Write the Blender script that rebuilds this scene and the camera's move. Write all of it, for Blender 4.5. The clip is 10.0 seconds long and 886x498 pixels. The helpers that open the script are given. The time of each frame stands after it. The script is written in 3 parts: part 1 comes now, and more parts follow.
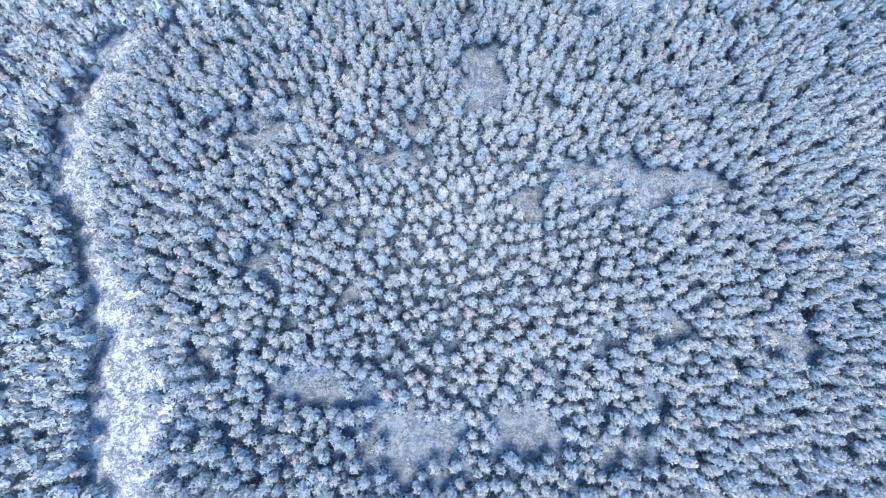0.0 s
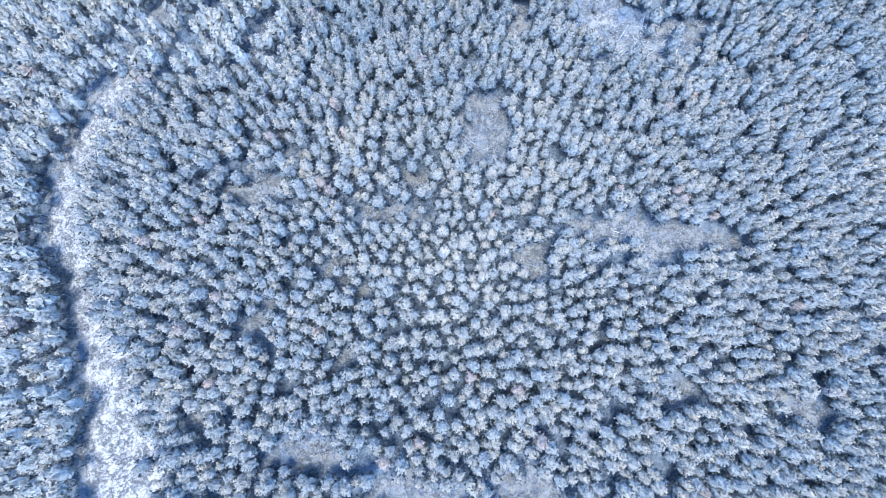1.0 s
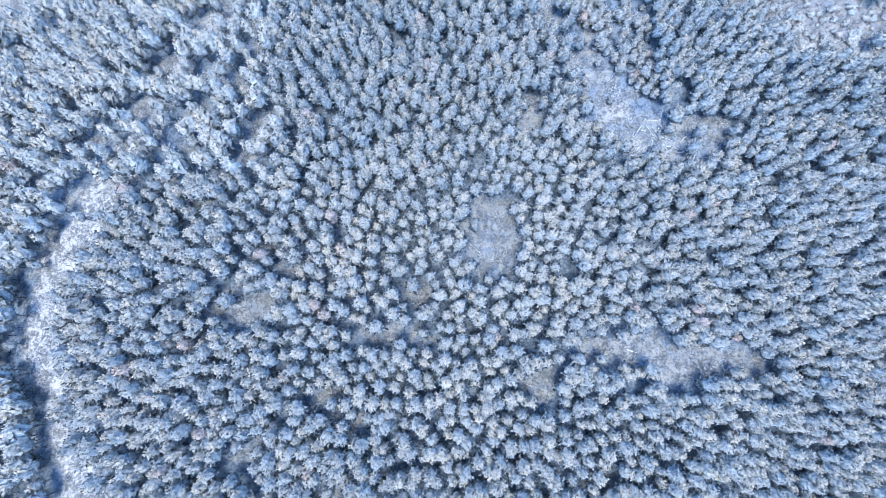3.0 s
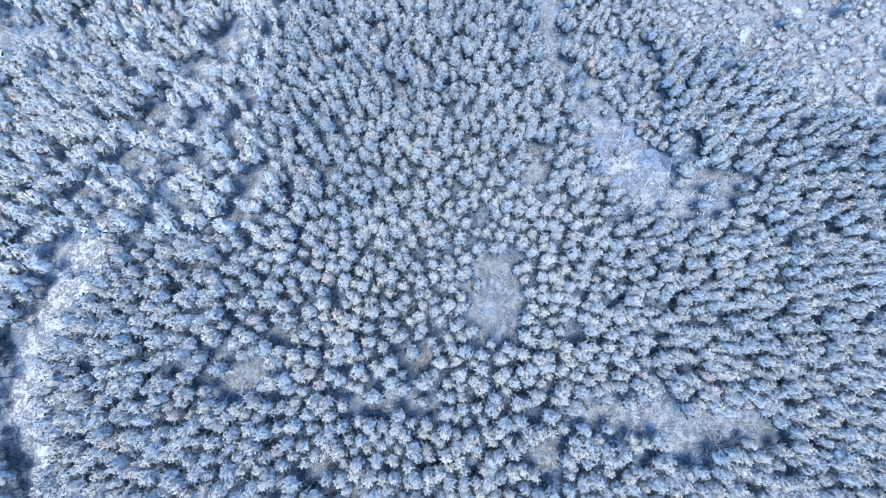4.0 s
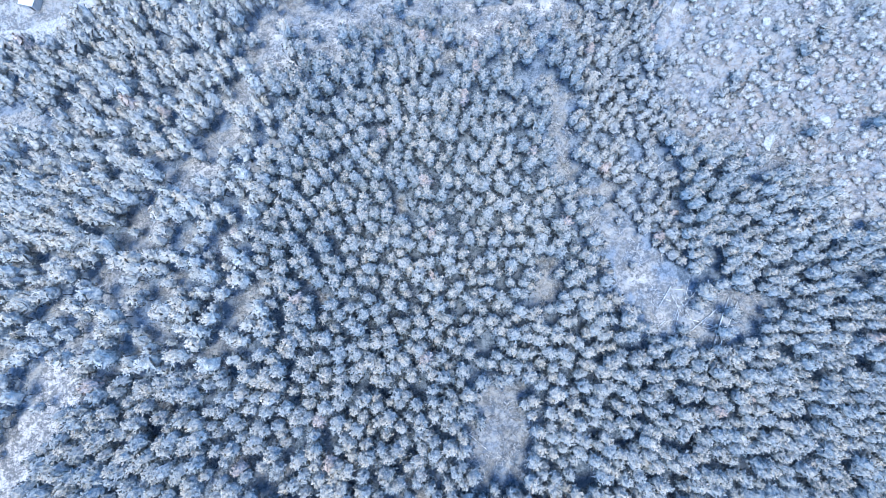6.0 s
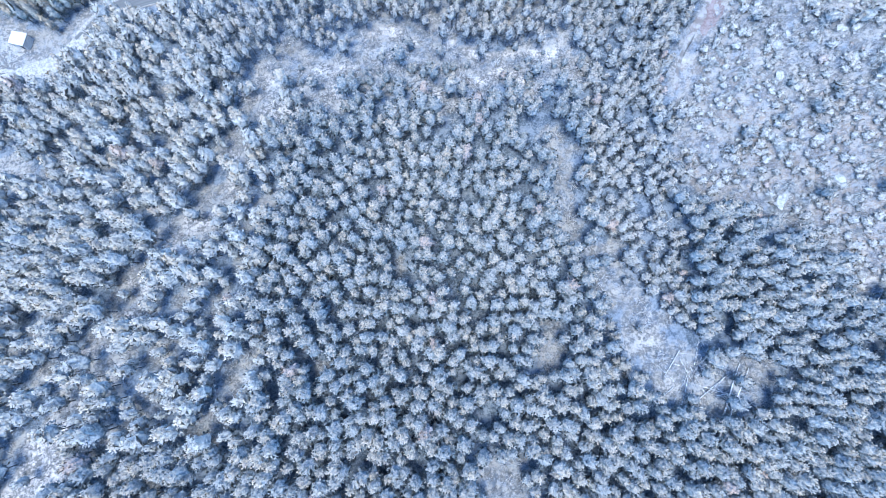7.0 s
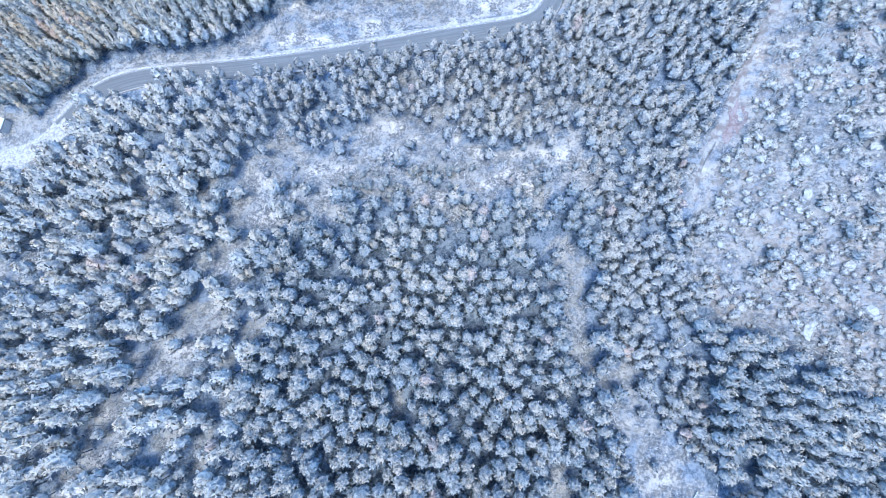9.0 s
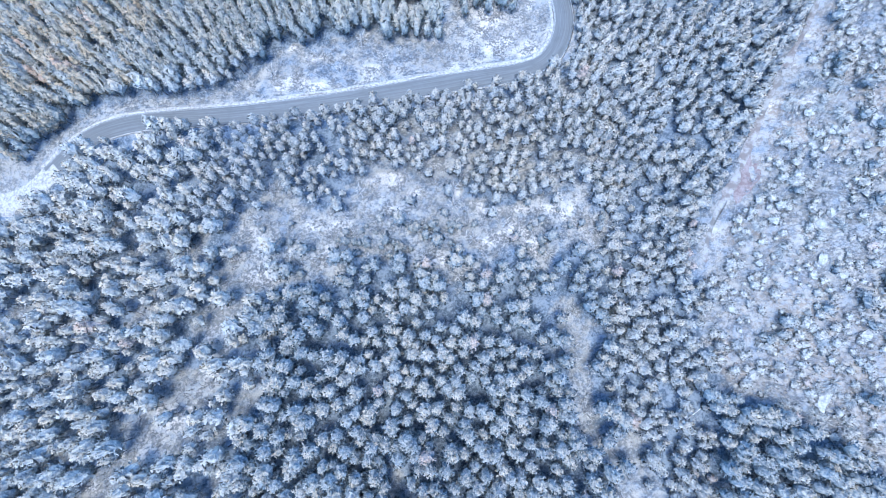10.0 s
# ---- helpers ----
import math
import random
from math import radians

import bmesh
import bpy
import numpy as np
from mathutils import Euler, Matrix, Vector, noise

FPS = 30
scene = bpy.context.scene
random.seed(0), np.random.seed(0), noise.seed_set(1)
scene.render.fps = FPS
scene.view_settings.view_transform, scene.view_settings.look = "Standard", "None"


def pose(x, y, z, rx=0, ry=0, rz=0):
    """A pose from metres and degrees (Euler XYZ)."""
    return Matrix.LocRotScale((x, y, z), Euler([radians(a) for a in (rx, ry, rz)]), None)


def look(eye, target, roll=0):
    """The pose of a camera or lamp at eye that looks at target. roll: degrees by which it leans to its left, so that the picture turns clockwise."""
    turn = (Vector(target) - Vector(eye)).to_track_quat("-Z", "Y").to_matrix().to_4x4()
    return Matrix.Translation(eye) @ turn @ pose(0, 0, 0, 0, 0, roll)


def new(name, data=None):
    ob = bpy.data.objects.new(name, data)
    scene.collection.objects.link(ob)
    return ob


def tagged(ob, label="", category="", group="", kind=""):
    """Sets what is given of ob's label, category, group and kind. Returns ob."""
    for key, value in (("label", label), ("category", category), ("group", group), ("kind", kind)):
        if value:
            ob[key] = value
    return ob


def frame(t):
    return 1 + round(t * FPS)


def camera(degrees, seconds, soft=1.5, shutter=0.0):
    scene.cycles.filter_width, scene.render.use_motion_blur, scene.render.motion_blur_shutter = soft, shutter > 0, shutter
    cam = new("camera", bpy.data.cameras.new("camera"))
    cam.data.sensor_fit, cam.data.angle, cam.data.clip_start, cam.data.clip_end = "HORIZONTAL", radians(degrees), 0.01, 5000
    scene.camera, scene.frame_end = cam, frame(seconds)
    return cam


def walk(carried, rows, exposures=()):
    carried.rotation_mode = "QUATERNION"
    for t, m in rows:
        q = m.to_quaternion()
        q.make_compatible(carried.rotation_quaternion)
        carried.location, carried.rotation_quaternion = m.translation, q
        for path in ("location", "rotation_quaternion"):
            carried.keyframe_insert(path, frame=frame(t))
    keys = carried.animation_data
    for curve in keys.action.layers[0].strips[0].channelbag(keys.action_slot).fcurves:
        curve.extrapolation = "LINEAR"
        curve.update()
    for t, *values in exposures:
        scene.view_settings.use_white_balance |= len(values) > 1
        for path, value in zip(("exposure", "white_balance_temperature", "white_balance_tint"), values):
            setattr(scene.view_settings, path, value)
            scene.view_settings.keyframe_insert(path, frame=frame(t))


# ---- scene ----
cam = camera(86.0, 10.0, soft=0.5)
PATH = [
    (0, 0.00, 0.00, 130.00, 8.351, -0.474, -2.950),
    (0.5, 0.39, 8.22, 128.92, 8.157, -0.435, -2.746),
    (1, 0.74, 16.37, 127.85, 8.012, -0.404, -2.536),
    (1.5, 1.04, 24.45, 126.77, 7.911, -0.381, -2.322),
    (2, 1.29, 32.47, 125.69, 7.848, -0.365, -2.105),
    (2.5, 1.49, 40.45, 124.62, 7.819, -0.357, -1.886),
    (4, 1.86, 64.17, 121.40, 7.879, -0.376, -1.234),
    (4.5, 1.90, 72.03, 120.33, 7.932, -0.395, -1.023),
    (5, 1.90, 79.89, 119.27, 7.993, -0.420, -0.816),
    (5.5, 1.86, 87.75, 118.21, 8.056, -0.452, -0.616),
    (7, 1.53, 111.42, 115.05, 8.209, -0.574, -0.066),
    (7.5, 1.35, 119.37, 114.01, 8.231, -0.623, 0.095),
    (8, 1.14, 127.36, 112.97, 8.230, -0.675, 0.244),
    (8.5, 0.90, 135.40, 111.94, 8.201, -0.729, 0.379),
    (9, 0.63, 143.50, 110.91, 8.139, -0.785, 0.499),
    (9.5, 0.33, 151.66, 109.90, 8.039, -0.843, 0.602),
    (10, 0.00, 159.91, 108.88, 7.895, -0.901, 0.687),
]
walk(cam, [(t, pose(x, y, z, rx, ry, rz)) for t, x, y, z, rx, ry, rz in PATH], [(0.0, 1.36, 5020.0, 4.0)])

# ---- world, sun ----
SUN_ELEV, SUN_AZ = 77.0, -160.0          # degrees; azimuth from +y towards +x
world = bpy.data.worlds.new("winter_sky")
scene.world = world
world.use_nodes = True
wn = world.node_tree.nodes
wl = world.node_tree.links
sky = wn.new("ShaderNodeTexSky")
sky.sky_type = "NISHITA"
sky.sun_disc = False
sky.ozone_density = 3.0
sky.dust_density = 0.0
sky.air_density = 1.4
sky.altitude = 1500.0
sky.sun_elevation = radians(SUN_ELEV)
sky.sun_rotation = radians(SUN_AZ)
wl.new(sky.outputs[0], wn["Background"].inputs[0])
wn["Background"].inputs[1].default_value = 0.140
lamp = bpy.data.lights.new("sun", "SUN")
lamp.energy = 1.85
lamp.angle = radians(22)
lamp.color = (1.0, 0.87, 0.69)
sun = new("sun", lamp)
se, sa = radians(SUN_ELEV), radians(SUN_AZ)
to_sun = Vector((math.cos(se) * math.sin(sa), math.cos(se) * math.cos(sa), math.sin(se)))
sun.matrix_world = look(to_sun * 300, (0, 0, 0))


# ---- materials ----
def material(name, rough=0.9):
    m = bpy.data.materials.new(name)
    m.use_nodes = True
    b = m.node_tree.nodes["Principled BSDF"]
    b.inputs["Roughness"].default_value = rough
    b.inputs["Specular IOR Level"].default_value = 0.2
    return m, m.node_tree.nodes, m.node_tree.links, b


def noise_node(n, l, scale, detail=3.0, rough=0.6, vec=None):
    t = n.new("ShaderNodeTexNoise")
    t.inputs["Scale"].default_value = scale
    t.inputs["Detail"].default_value = detail
    t.inputs["Roughness"].default_value = rough
    l.new(vec if vec else place_of(n, l), t.inputs["Vector"])
    return t.outputs["Fac"]


def place_of(n, l):
    return n.new("ShaderNodeNewGeometry").outputs["Position"]


def span(n, l, value, lo, hi, to_lo=0.0, to_hi=1.0):
    r = n.new("ShaderNodeMapRange")
    r.interpolation_type = "SMOOTHSTEP"
    for k, v in zip((1, 2, 3, 4), (lo, hi, to_lo, to_hi)):
        r.inputs[k].default_value = v
    l.new(value, r.inputs[0])
    return r.outputs[0]


def maths(n, l, op, a, b):
    k = n.new("ShaderNodeMath")
    k.operation = op
    for i, v in enumerate((a, b)):
        if isinstance(v, (int, float)):
            k.inputs[i].default_value = v
        else:
            l.new(v, k.inputs[i])
    return k.outputs[0]


def blend(n, l, fac, a, b):
    k = n.new("ShaderNodeMix")
    k.data_type = "RGBA"
    if isinstance(fac, (int, float)):
        k.inputs[0].default_value = fac
    else:
        l.new(fac, k.inputs[0])
    for i, v in ((6, a), (7, b)):
        if isinstance(v, tuple):
            k.inputs[i].default_value = (*v, 1)
        else:
            l.new(v, k.inputs[i])
    return k.outputs[2]


def bump(n, l, b, height, strength, distance):
    k = n.new("ShaderNodeBump")
    k.inputs["Strength"].default_value = strength
    k.inputs["Distance"].default_value = distance
    l.new(height, k.inputs["Height"])
    l.new(k.outputs[0], b.inputs["Normal"])


def frosted(name, needle, frost, warm, amount, whole=True, sheltered=0.0, sun_gold=False):
    """Needles with rime, thickest on outer ends and on faces that look up, tinted tree by tree; the crowns' light tops
    and shaded skirts are painted in with it.
    """
    m, n, l, b = material(name, 0.95)
    geo = n.new("ShaderNodeNewGeometry")
    if whole:
        chance = geo.outputs["Random Per Island"]
    else:
        chance = n.new("ShaderNodeObjectInfo").outputs["Random"]
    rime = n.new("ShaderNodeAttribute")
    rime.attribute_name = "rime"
    top_light = rime.outputs["Fac"]
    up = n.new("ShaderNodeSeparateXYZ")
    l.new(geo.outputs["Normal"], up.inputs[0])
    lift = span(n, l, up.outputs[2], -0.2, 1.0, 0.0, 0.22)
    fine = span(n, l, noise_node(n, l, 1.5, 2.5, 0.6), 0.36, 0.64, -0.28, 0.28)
    rime_and_light = maths(n, l, "ADD", maths(n, l, "ADD", lift, fine), amount)
    # lightens the crown top and leaves painted shade lower down
    rime_and_light = maths(n, l, "ADD", rime_and_light, maths(n, l, "MULTIPLY", top_light, 0.50))
    rime_and_light = maths(n, l, "ADD", rime_and_light, span(n, l, noise_node(n, l, 0.045, 2.0), 0.3, 0.7, -0.10, 0.10))
    if sheltered:  # the rime thins out towards the north of the plantation
        where = n.new("ShaderNodeSeparateXYZ")
        l.new(geo.outputs["Position"], where.inputs[0])
        rime_and_light = maths(n, l, "SUBTRACT", rime_and_light, span(n, l, where.outputs[1], 30.0, 150.0, -0.04, sheltered))
    # warm light on the crown tops, painted as tint
    pale = maths(n, l, "MULTIPLY", span(n, l, chance, 0.1, 0.9, 0.25, 1.0), span(n, l, top_light, 0.35, 0.95, 0.1, 1.0))
    if sun_gold:  # golden sunlight on the trees by the yard, painted into their tint
        spot = n.new("ShaderNodeSeparateXYZ")
        l.new(geo.outputs["Position"], spot.inputs[0])
        east = maths(n, l, "ADD", spot.outputs[0], span(n, l, noise_node(n, l, 0.05, 2.0), 0.3, 0.7, -15.0, 15.0))
        sunlit = maths(n, l, "MULTIPLY", span(n, l, east, -105.0, -62.0, 1.0, 0.0), span(n, l, chance, 0.1, 0.7))
        warm = blend(n, l, sunlit, warm, (0.66, 0.51, 0.34))
        pale = maths(n, l, "MAXIMUM", pale, maths(n, l, "MULTIPLY", sunlit, 0.7))
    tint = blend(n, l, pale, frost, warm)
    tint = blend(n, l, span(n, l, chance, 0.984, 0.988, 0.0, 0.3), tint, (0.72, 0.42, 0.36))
    # blue shade inside the crowns is put into the needle colour
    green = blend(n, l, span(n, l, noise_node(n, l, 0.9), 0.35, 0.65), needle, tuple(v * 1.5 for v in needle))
    l.new(blend(n, l, span(n, l, rime_and_light, 0.0, 1.2), green, tint), b.inputs["Base Color"])
    bump(n, l, b, noise_node(n, l, 1.6, 2.0, 0.6), 0.8, 0.45)
    return m


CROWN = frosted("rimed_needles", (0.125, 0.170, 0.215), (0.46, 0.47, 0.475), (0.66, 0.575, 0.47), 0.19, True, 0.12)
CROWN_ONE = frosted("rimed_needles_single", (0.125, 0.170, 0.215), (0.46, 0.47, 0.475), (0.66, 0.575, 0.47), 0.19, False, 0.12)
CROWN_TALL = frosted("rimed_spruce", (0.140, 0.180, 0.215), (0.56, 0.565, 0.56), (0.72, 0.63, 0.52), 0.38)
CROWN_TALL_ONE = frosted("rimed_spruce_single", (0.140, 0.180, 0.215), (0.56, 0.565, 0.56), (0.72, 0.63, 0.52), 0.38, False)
SPRUCE_MAT = frosted("warm_spruce", (0.125, 0.165, 0.180), (0.46, 0.47, 0.465), (0.62, 0.55, 0.46), 0.34, sun_gold=True)
SPRUCE_ONE = frosted("warm_spruce_single", (0.125, 0.165, 0.180), (0.46, 0.47, 0.465), (0.62, 0.55, 0.46), 0.34, False, sun_gold=True)
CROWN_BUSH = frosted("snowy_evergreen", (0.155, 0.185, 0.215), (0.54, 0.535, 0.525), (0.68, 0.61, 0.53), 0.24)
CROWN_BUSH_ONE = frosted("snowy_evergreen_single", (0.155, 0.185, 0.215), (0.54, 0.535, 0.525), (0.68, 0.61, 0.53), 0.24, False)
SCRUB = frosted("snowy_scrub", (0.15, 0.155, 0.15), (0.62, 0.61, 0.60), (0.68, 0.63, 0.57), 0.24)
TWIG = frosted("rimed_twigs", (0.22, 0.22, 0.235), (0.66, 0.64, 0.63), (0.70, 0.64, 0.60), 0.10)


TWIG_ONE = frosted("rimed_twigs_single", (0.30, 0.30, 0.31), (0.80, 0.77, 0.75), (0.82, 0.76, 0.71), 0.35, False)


def make_bark():
    m, n, l, b = material("bark", 0.9)
    f = span(n, l, noise_node(n, l, 3.0, 4.0), 0.4, 0.62)
    l.new(blend(n, l, f, (0.06, 0.06, 0.07), (0.36, 0.38, 0.42)), b.inputs["Base Color"])
    return m


BARK = make_bark()


def make_pale_log():
    m, n, l, b = material("snowy_log", 0.9)
    f = span(n, l, noise_node(n, l, 1.6, 4.0), 0.35, 0.6)
    l.new(blend(n, l, f, (0.30, 0.28, 0.28), (0.85, 0.86, 0.88)), b.inputs["Base Color"])
    return m


LOG = make_pale_log()


def make_ground():
    m, n, l, b = material("snowy_ground", 0.9)
    broad = span(n, l, noise_node(n, l, 0.06, 4.0), 0.35, 0.65)
    specks = span(n, l, noise_node(n, l, 1.5, 6.0, 0.75), 0.42, 0.60)
    tufts = span(n, l, noise_node(n, l, 0.32, 5.0, 0.7), 0.40, 0.62)
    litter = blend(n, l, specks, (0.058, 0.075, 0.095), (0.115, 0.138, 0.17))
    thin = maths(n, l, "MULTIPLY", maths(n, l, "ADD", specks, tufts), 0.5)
    # snow and litter under the trees, their blue shade painted into the colour
    shaded_floor = blend(n, l, span(n, l, thin, 0.15, 0.8), (0.12, 0.15, 0.20), (0.28, 0.32, 0.385))
    shaded_floor = blend(n, l, maths(n, l, "MULTIPLY", span(n, l, thin, 0.0, 0.2, 1.0, 0.0), 0.6), shaded_floor, litter)
    meadow = n.new("ShaderNodeAttribute")
    meadow.attribute_name = "meadow"
    open_wide = span(n, l, meadow.outputs["Fac"], 0.72, 1.0)
    grass = blend(n, l, broad, (0.245, 0.235, 0.225), (0.19, 0.183, 0.178))
    dry = n.new("ShaderNodeAttribute")
    dry.attribute_name = "dry"
    brown = maths(n, l, "MULTIPLY", dry.outputs["Fac"], span(n, l, noise_node(n, l, 0.03, 3.0), 0.42, 0.60, 0.1, 0.85))
    grass = blend(n, l, brown, grass, (0.40, 0.325, 0.265))
    rime = blend(n, l, broad, (0.41, 0.38, 0.345), (0.54, 0.50, 0.455))
    rime = blend(n, l, maths(n, l, "MULTIPLY", brown, 0.5), rime, (0.50, 0.43, 0.37))
    rime = blend(n, l, open_wide, rime, (0.72, 0.66, 0.62))
    open_ground = blend(n, l, span(n, l, thin, 0.15, 0.70), grass, rime)
    edge = maths(n, l, "ADD", meadow.outputs["Fac"], span(n, l, noise_node(n, l, 0.5, 5.0, 0.7), 0.3, 0.7, -0.3, 0.3))
    l.new(blend(n, l, span(n, l, edge, 0.0, 1.0), shaded_floor, open_ground), b.inputs["Base Color"])
    bump(n, l, b, noise_node(n, l, 1.1, 6.0, 0.7), 0.6, 0.5)
    return m


GROUND = make_ground()


def make_asphalt():
    m, n, l, b = material("wet_asphalt", 0.55)
    uv = n.new("ShaderNodeUVMap")
    xyz = n.new("ShaderNodeSeparateXYZ")
    l.new(uv.outputs[0], xyz.inputs[0])
    stretch = n.new("ShaderNodeCombineXYZ")
    l.new(maths(n, l, "MULTIPLY", xyz.outputs[0], 2.4), stretch.inputs[0])
    l.new(maths(n, l, "MULTIPLY", xyz.outputs[1], 0.06), stretch.inputs[1])
    streak = span(n, l, noise_node(n, l, 1.0, 3.0, 0.6, stretch.outputs[0]), 0.38, 0.66)
    patch = span(n, l, noise_node(n, l, 0.35, 5.0), 0.5, 0.75)
    base = blend(n, l, streak, (0.165, 0.168, 0.172), (0.215, 0.218, 0.225))
    l.new(blend(n, l, maths(n, l, "MULTIPLY", patch, 0.5), base, (0.14, 0.14, 0.145)), b.inputs["Base Color"])
    bump(n, l, b, noise_node(n, l, 9.0, 4.0), 0.2, 0.02)
    return m


ASPHALT = make_asphalt()


def make_snow():
    m, n, l, b = material("packed_snow", 0.85)
    f = span(n, l, noise_node(n, l, 1.4, 6.0, 0.7), 0.36, 0.58)
    l.new(blend(n, l, f, (0.30, 0.285, 0.28), (0.56, 0.53, 0.51)), b.inputs["Base Color"])
    bump(n, l, b, noise_node(n, l, 2.5, 5.0), 0.5, 0.2)
    return m


SNOW = make_snow()


def make_soil():
    m, n, l, b = material("red_soil", 0.95)
    f = span(n, l, noise_node(n, l, 0.5, 5.0), 0.4, 0.62)
    earth = blend(n, l, span(n, l, noise_node(n, l, 0.05, 2.0), 0.4, 0.6), (0.24, 0.205, 0.19), (0.21, 0.195, 0.18))
    l.new(blend(n, l, maths(n, l, "MULTIPLY", f, 0.4), earth, (0.70, 0.69, 0.68)), b.inputs["Base Color"])
    bump(n, l, b, noise_node(n, l, 2.0, 5.0), 0.5, 0.2)
    return m


SOIL = make_soil()


def make_stone(name, dark, light, scale):
    m, n, l, b = material(name, 0.9)
    f = span(n, l, noise_node(n, l, scale, 5.0, 0.7), 0.35, 0.65)
    l.new(blend(n, l, f, dark, light), b.inputs["Base Color"])
    bump(n, l, b, noise_node(n, l, scale * 2, 5.0), 0.5, 0.1)
    return m


ROCK = make_stone("grey_rock", (0.14, 0.14, 0.14), (0.42, 0.41, 0.40), 1.2)
CONCRETE = make_stone("old_concrete", (0.20, 0.20, 0.20), (0.40, 0.40, 0.40), 2.0)
PLASTER = make_stone("pale_plaster", (0.50, 0.49, 0.47), (0.66, 0.65, 0.62), 0.8)
CAP_SNOW = make_stone("clinging_snow", (0.36, 0.35, 0.34), (0.62, 0.60, 0.58), 1.6)
FRESH_SNOW = make_stone("fresh_snow", (0.74, 0.74, 0.75), (0.86, 0.86, 0.86), 0.7)
POLE = make_stone("dark_wood", (0.05, 0.045, 0.045), (0.13, 0.12, 0.12), 3.0)


# ---- the lie of the land ----
PLANE = (-8.63, 6.90, -10.77, -0.56, 4.80, -3.93)
HUMPS = (
    (2.9, 3.2, -1.2, 2.3, 0.4),
    (-1.5, 4.8, 3.0, -2.5, -3.8),
    (3.4, 5.8, -0.8, 2.0, -0.1),
    (-5.4, 9.0, 0.3, -7.3, 3.6),
    (-7.6, -1.9, 2.6, 1.6, 6.4),
    (4.3, -0.5, -2.0, -7.1, 15.5),
)


def sharp(x, y, scale, seed):
    """A cheap smooth wobble for arrays of places, about -1 to 1."""
    r = np.random.RandomState(seed)
    out = np.zeros_like(x)
    for k in range(6):
        a, p = r.uniform(0, 2 * np.pi), r.uniform(0, 2 * np.pi)
        f = 2 * np.pi / scale * r.uniform(0.6, 1.7)
        out = out + np.sin(f * (x * np.cos(a) + y * np.sin(a)) + p)
    return out / 3.0


def hill(x, y):
    x, y = np.clip(np.asarray(x, float), -175, 170), np.clip(np.asarray(y, float), -95, 295)
    u, v = x / 150, (y - 110) / 150
    z = PLANE[0] + PLANE[1] * u + PLANE[2] * v + PLANE[3] * u * u + PLANE[4] * u * v + PLANE[5] * v * v
    for cy, row in zip((-20, 30, 80, 130, 180, 230), HUMPS):
        for cx, w in zip((-120, -60, 0, 60, 120), row):
            z = z + w * np.exp(-((x - cx) ** 2 + (y - cy) ** 2) / (2 * 42.0**2))
    return z


def spline(points, step=1.0):
    """A smooth line through points of any size, evenly spaced in x and y."""
    p = np.array(points, float)
    p = np.vstack([2 * p[0] - p[1], p, 2 * p[-1] - p[-2]])
    out = []
    for i in range(1, len(p) - 2):
        for s in np.linspace(0, 1, 24, endpoint=False):
            a, b, c, d = p[i - 1 : i + 3]
            out.append(0.5 * (2 * b + (c - a) * s + (2 * a - 5 * b + 4 * c - d) * s * s + (3 * b - a - 3 * c + d) * s**3))
    out.append(p[-2])
    out = np.array(out)
    far = np.r_[0, np.cumsum(np.hypot(*np.diff(out[:, :2], axis=0).T))]
    at = np.arange(0, far[-1], step)
    return np.stack([np.interp(at, far, out[:, k]) for k in range(out.shape[1])], 1)


def near(x, y, line):
    """For arrays of places: the distance to a line, the nearest point's number, and the side (positive: left of its way)."""
    x, y = np.asarray(x, float), np.asarray(y, float)
    shape = x.shape
    x, y = x.ravel(), y.ravel()
    best, who = np.full(x.size, 1e9), np.zeros(x.size, int)
    for k, q in enumerate(line):
        d = (x - q[0]) ** 2 + (y - q[1]) ** 2
        m = d < best
        best[m], who[m] = d[m], k
    way = np.gradient(line[:, :2], axis=0)
    side = way[who, 0] * (y - line[who, 1]) - way[who, 1] * (x - line[who, 0])
    return np.sqrt(best).reshape(shape), who.reshape(shape), np.sign(side).reshape(shape)


ROAD = spline([(-190, 172), (-160, 181), (-135, 188), (-121, 194), (-113, 201), (-106, 208.5), (-99, 212.5), (-89, 215), (-76, 216), (-54, 217.5), (-29, 221), (-4, 226), (12, 229),
               (25, 231.5), (32, 235), (36.2, 242), (37.5, 250), (36, 260), (33, 275), (30, 300)])
road_z = hill(ROAD[:, 0], ROAD[:, 1])
for _ in range(60):
    road_z[1:-1] = (road_z[:-2] + 2 * road_z[1:-1] + road_z[2:]) / 4
TRACK = spline([(103, 262), (99, 243), (96, 236), (90, 225), (85, 216), (81, 206), (77, 196), (72.5, 188.5), (69, 182), (67, 172)])


def ground_height(x, y):
    x, y = np.asarray(x, float), np.asarray(y, float)
    z = hill(x, y) + 0.25 * sharp(x, y, 9.0, 3) + 0.5 * sharp(x, y, 26.0, 4)
    d, who, _ = near(x, y, ROAD)
    k = np.clip((d - 3.9) / 5.0, 0, 1)
    k = k * k * (3 - 2 * k)
    z = (road_z[who] - 0.12) * (1 - k) + z * k
    return z


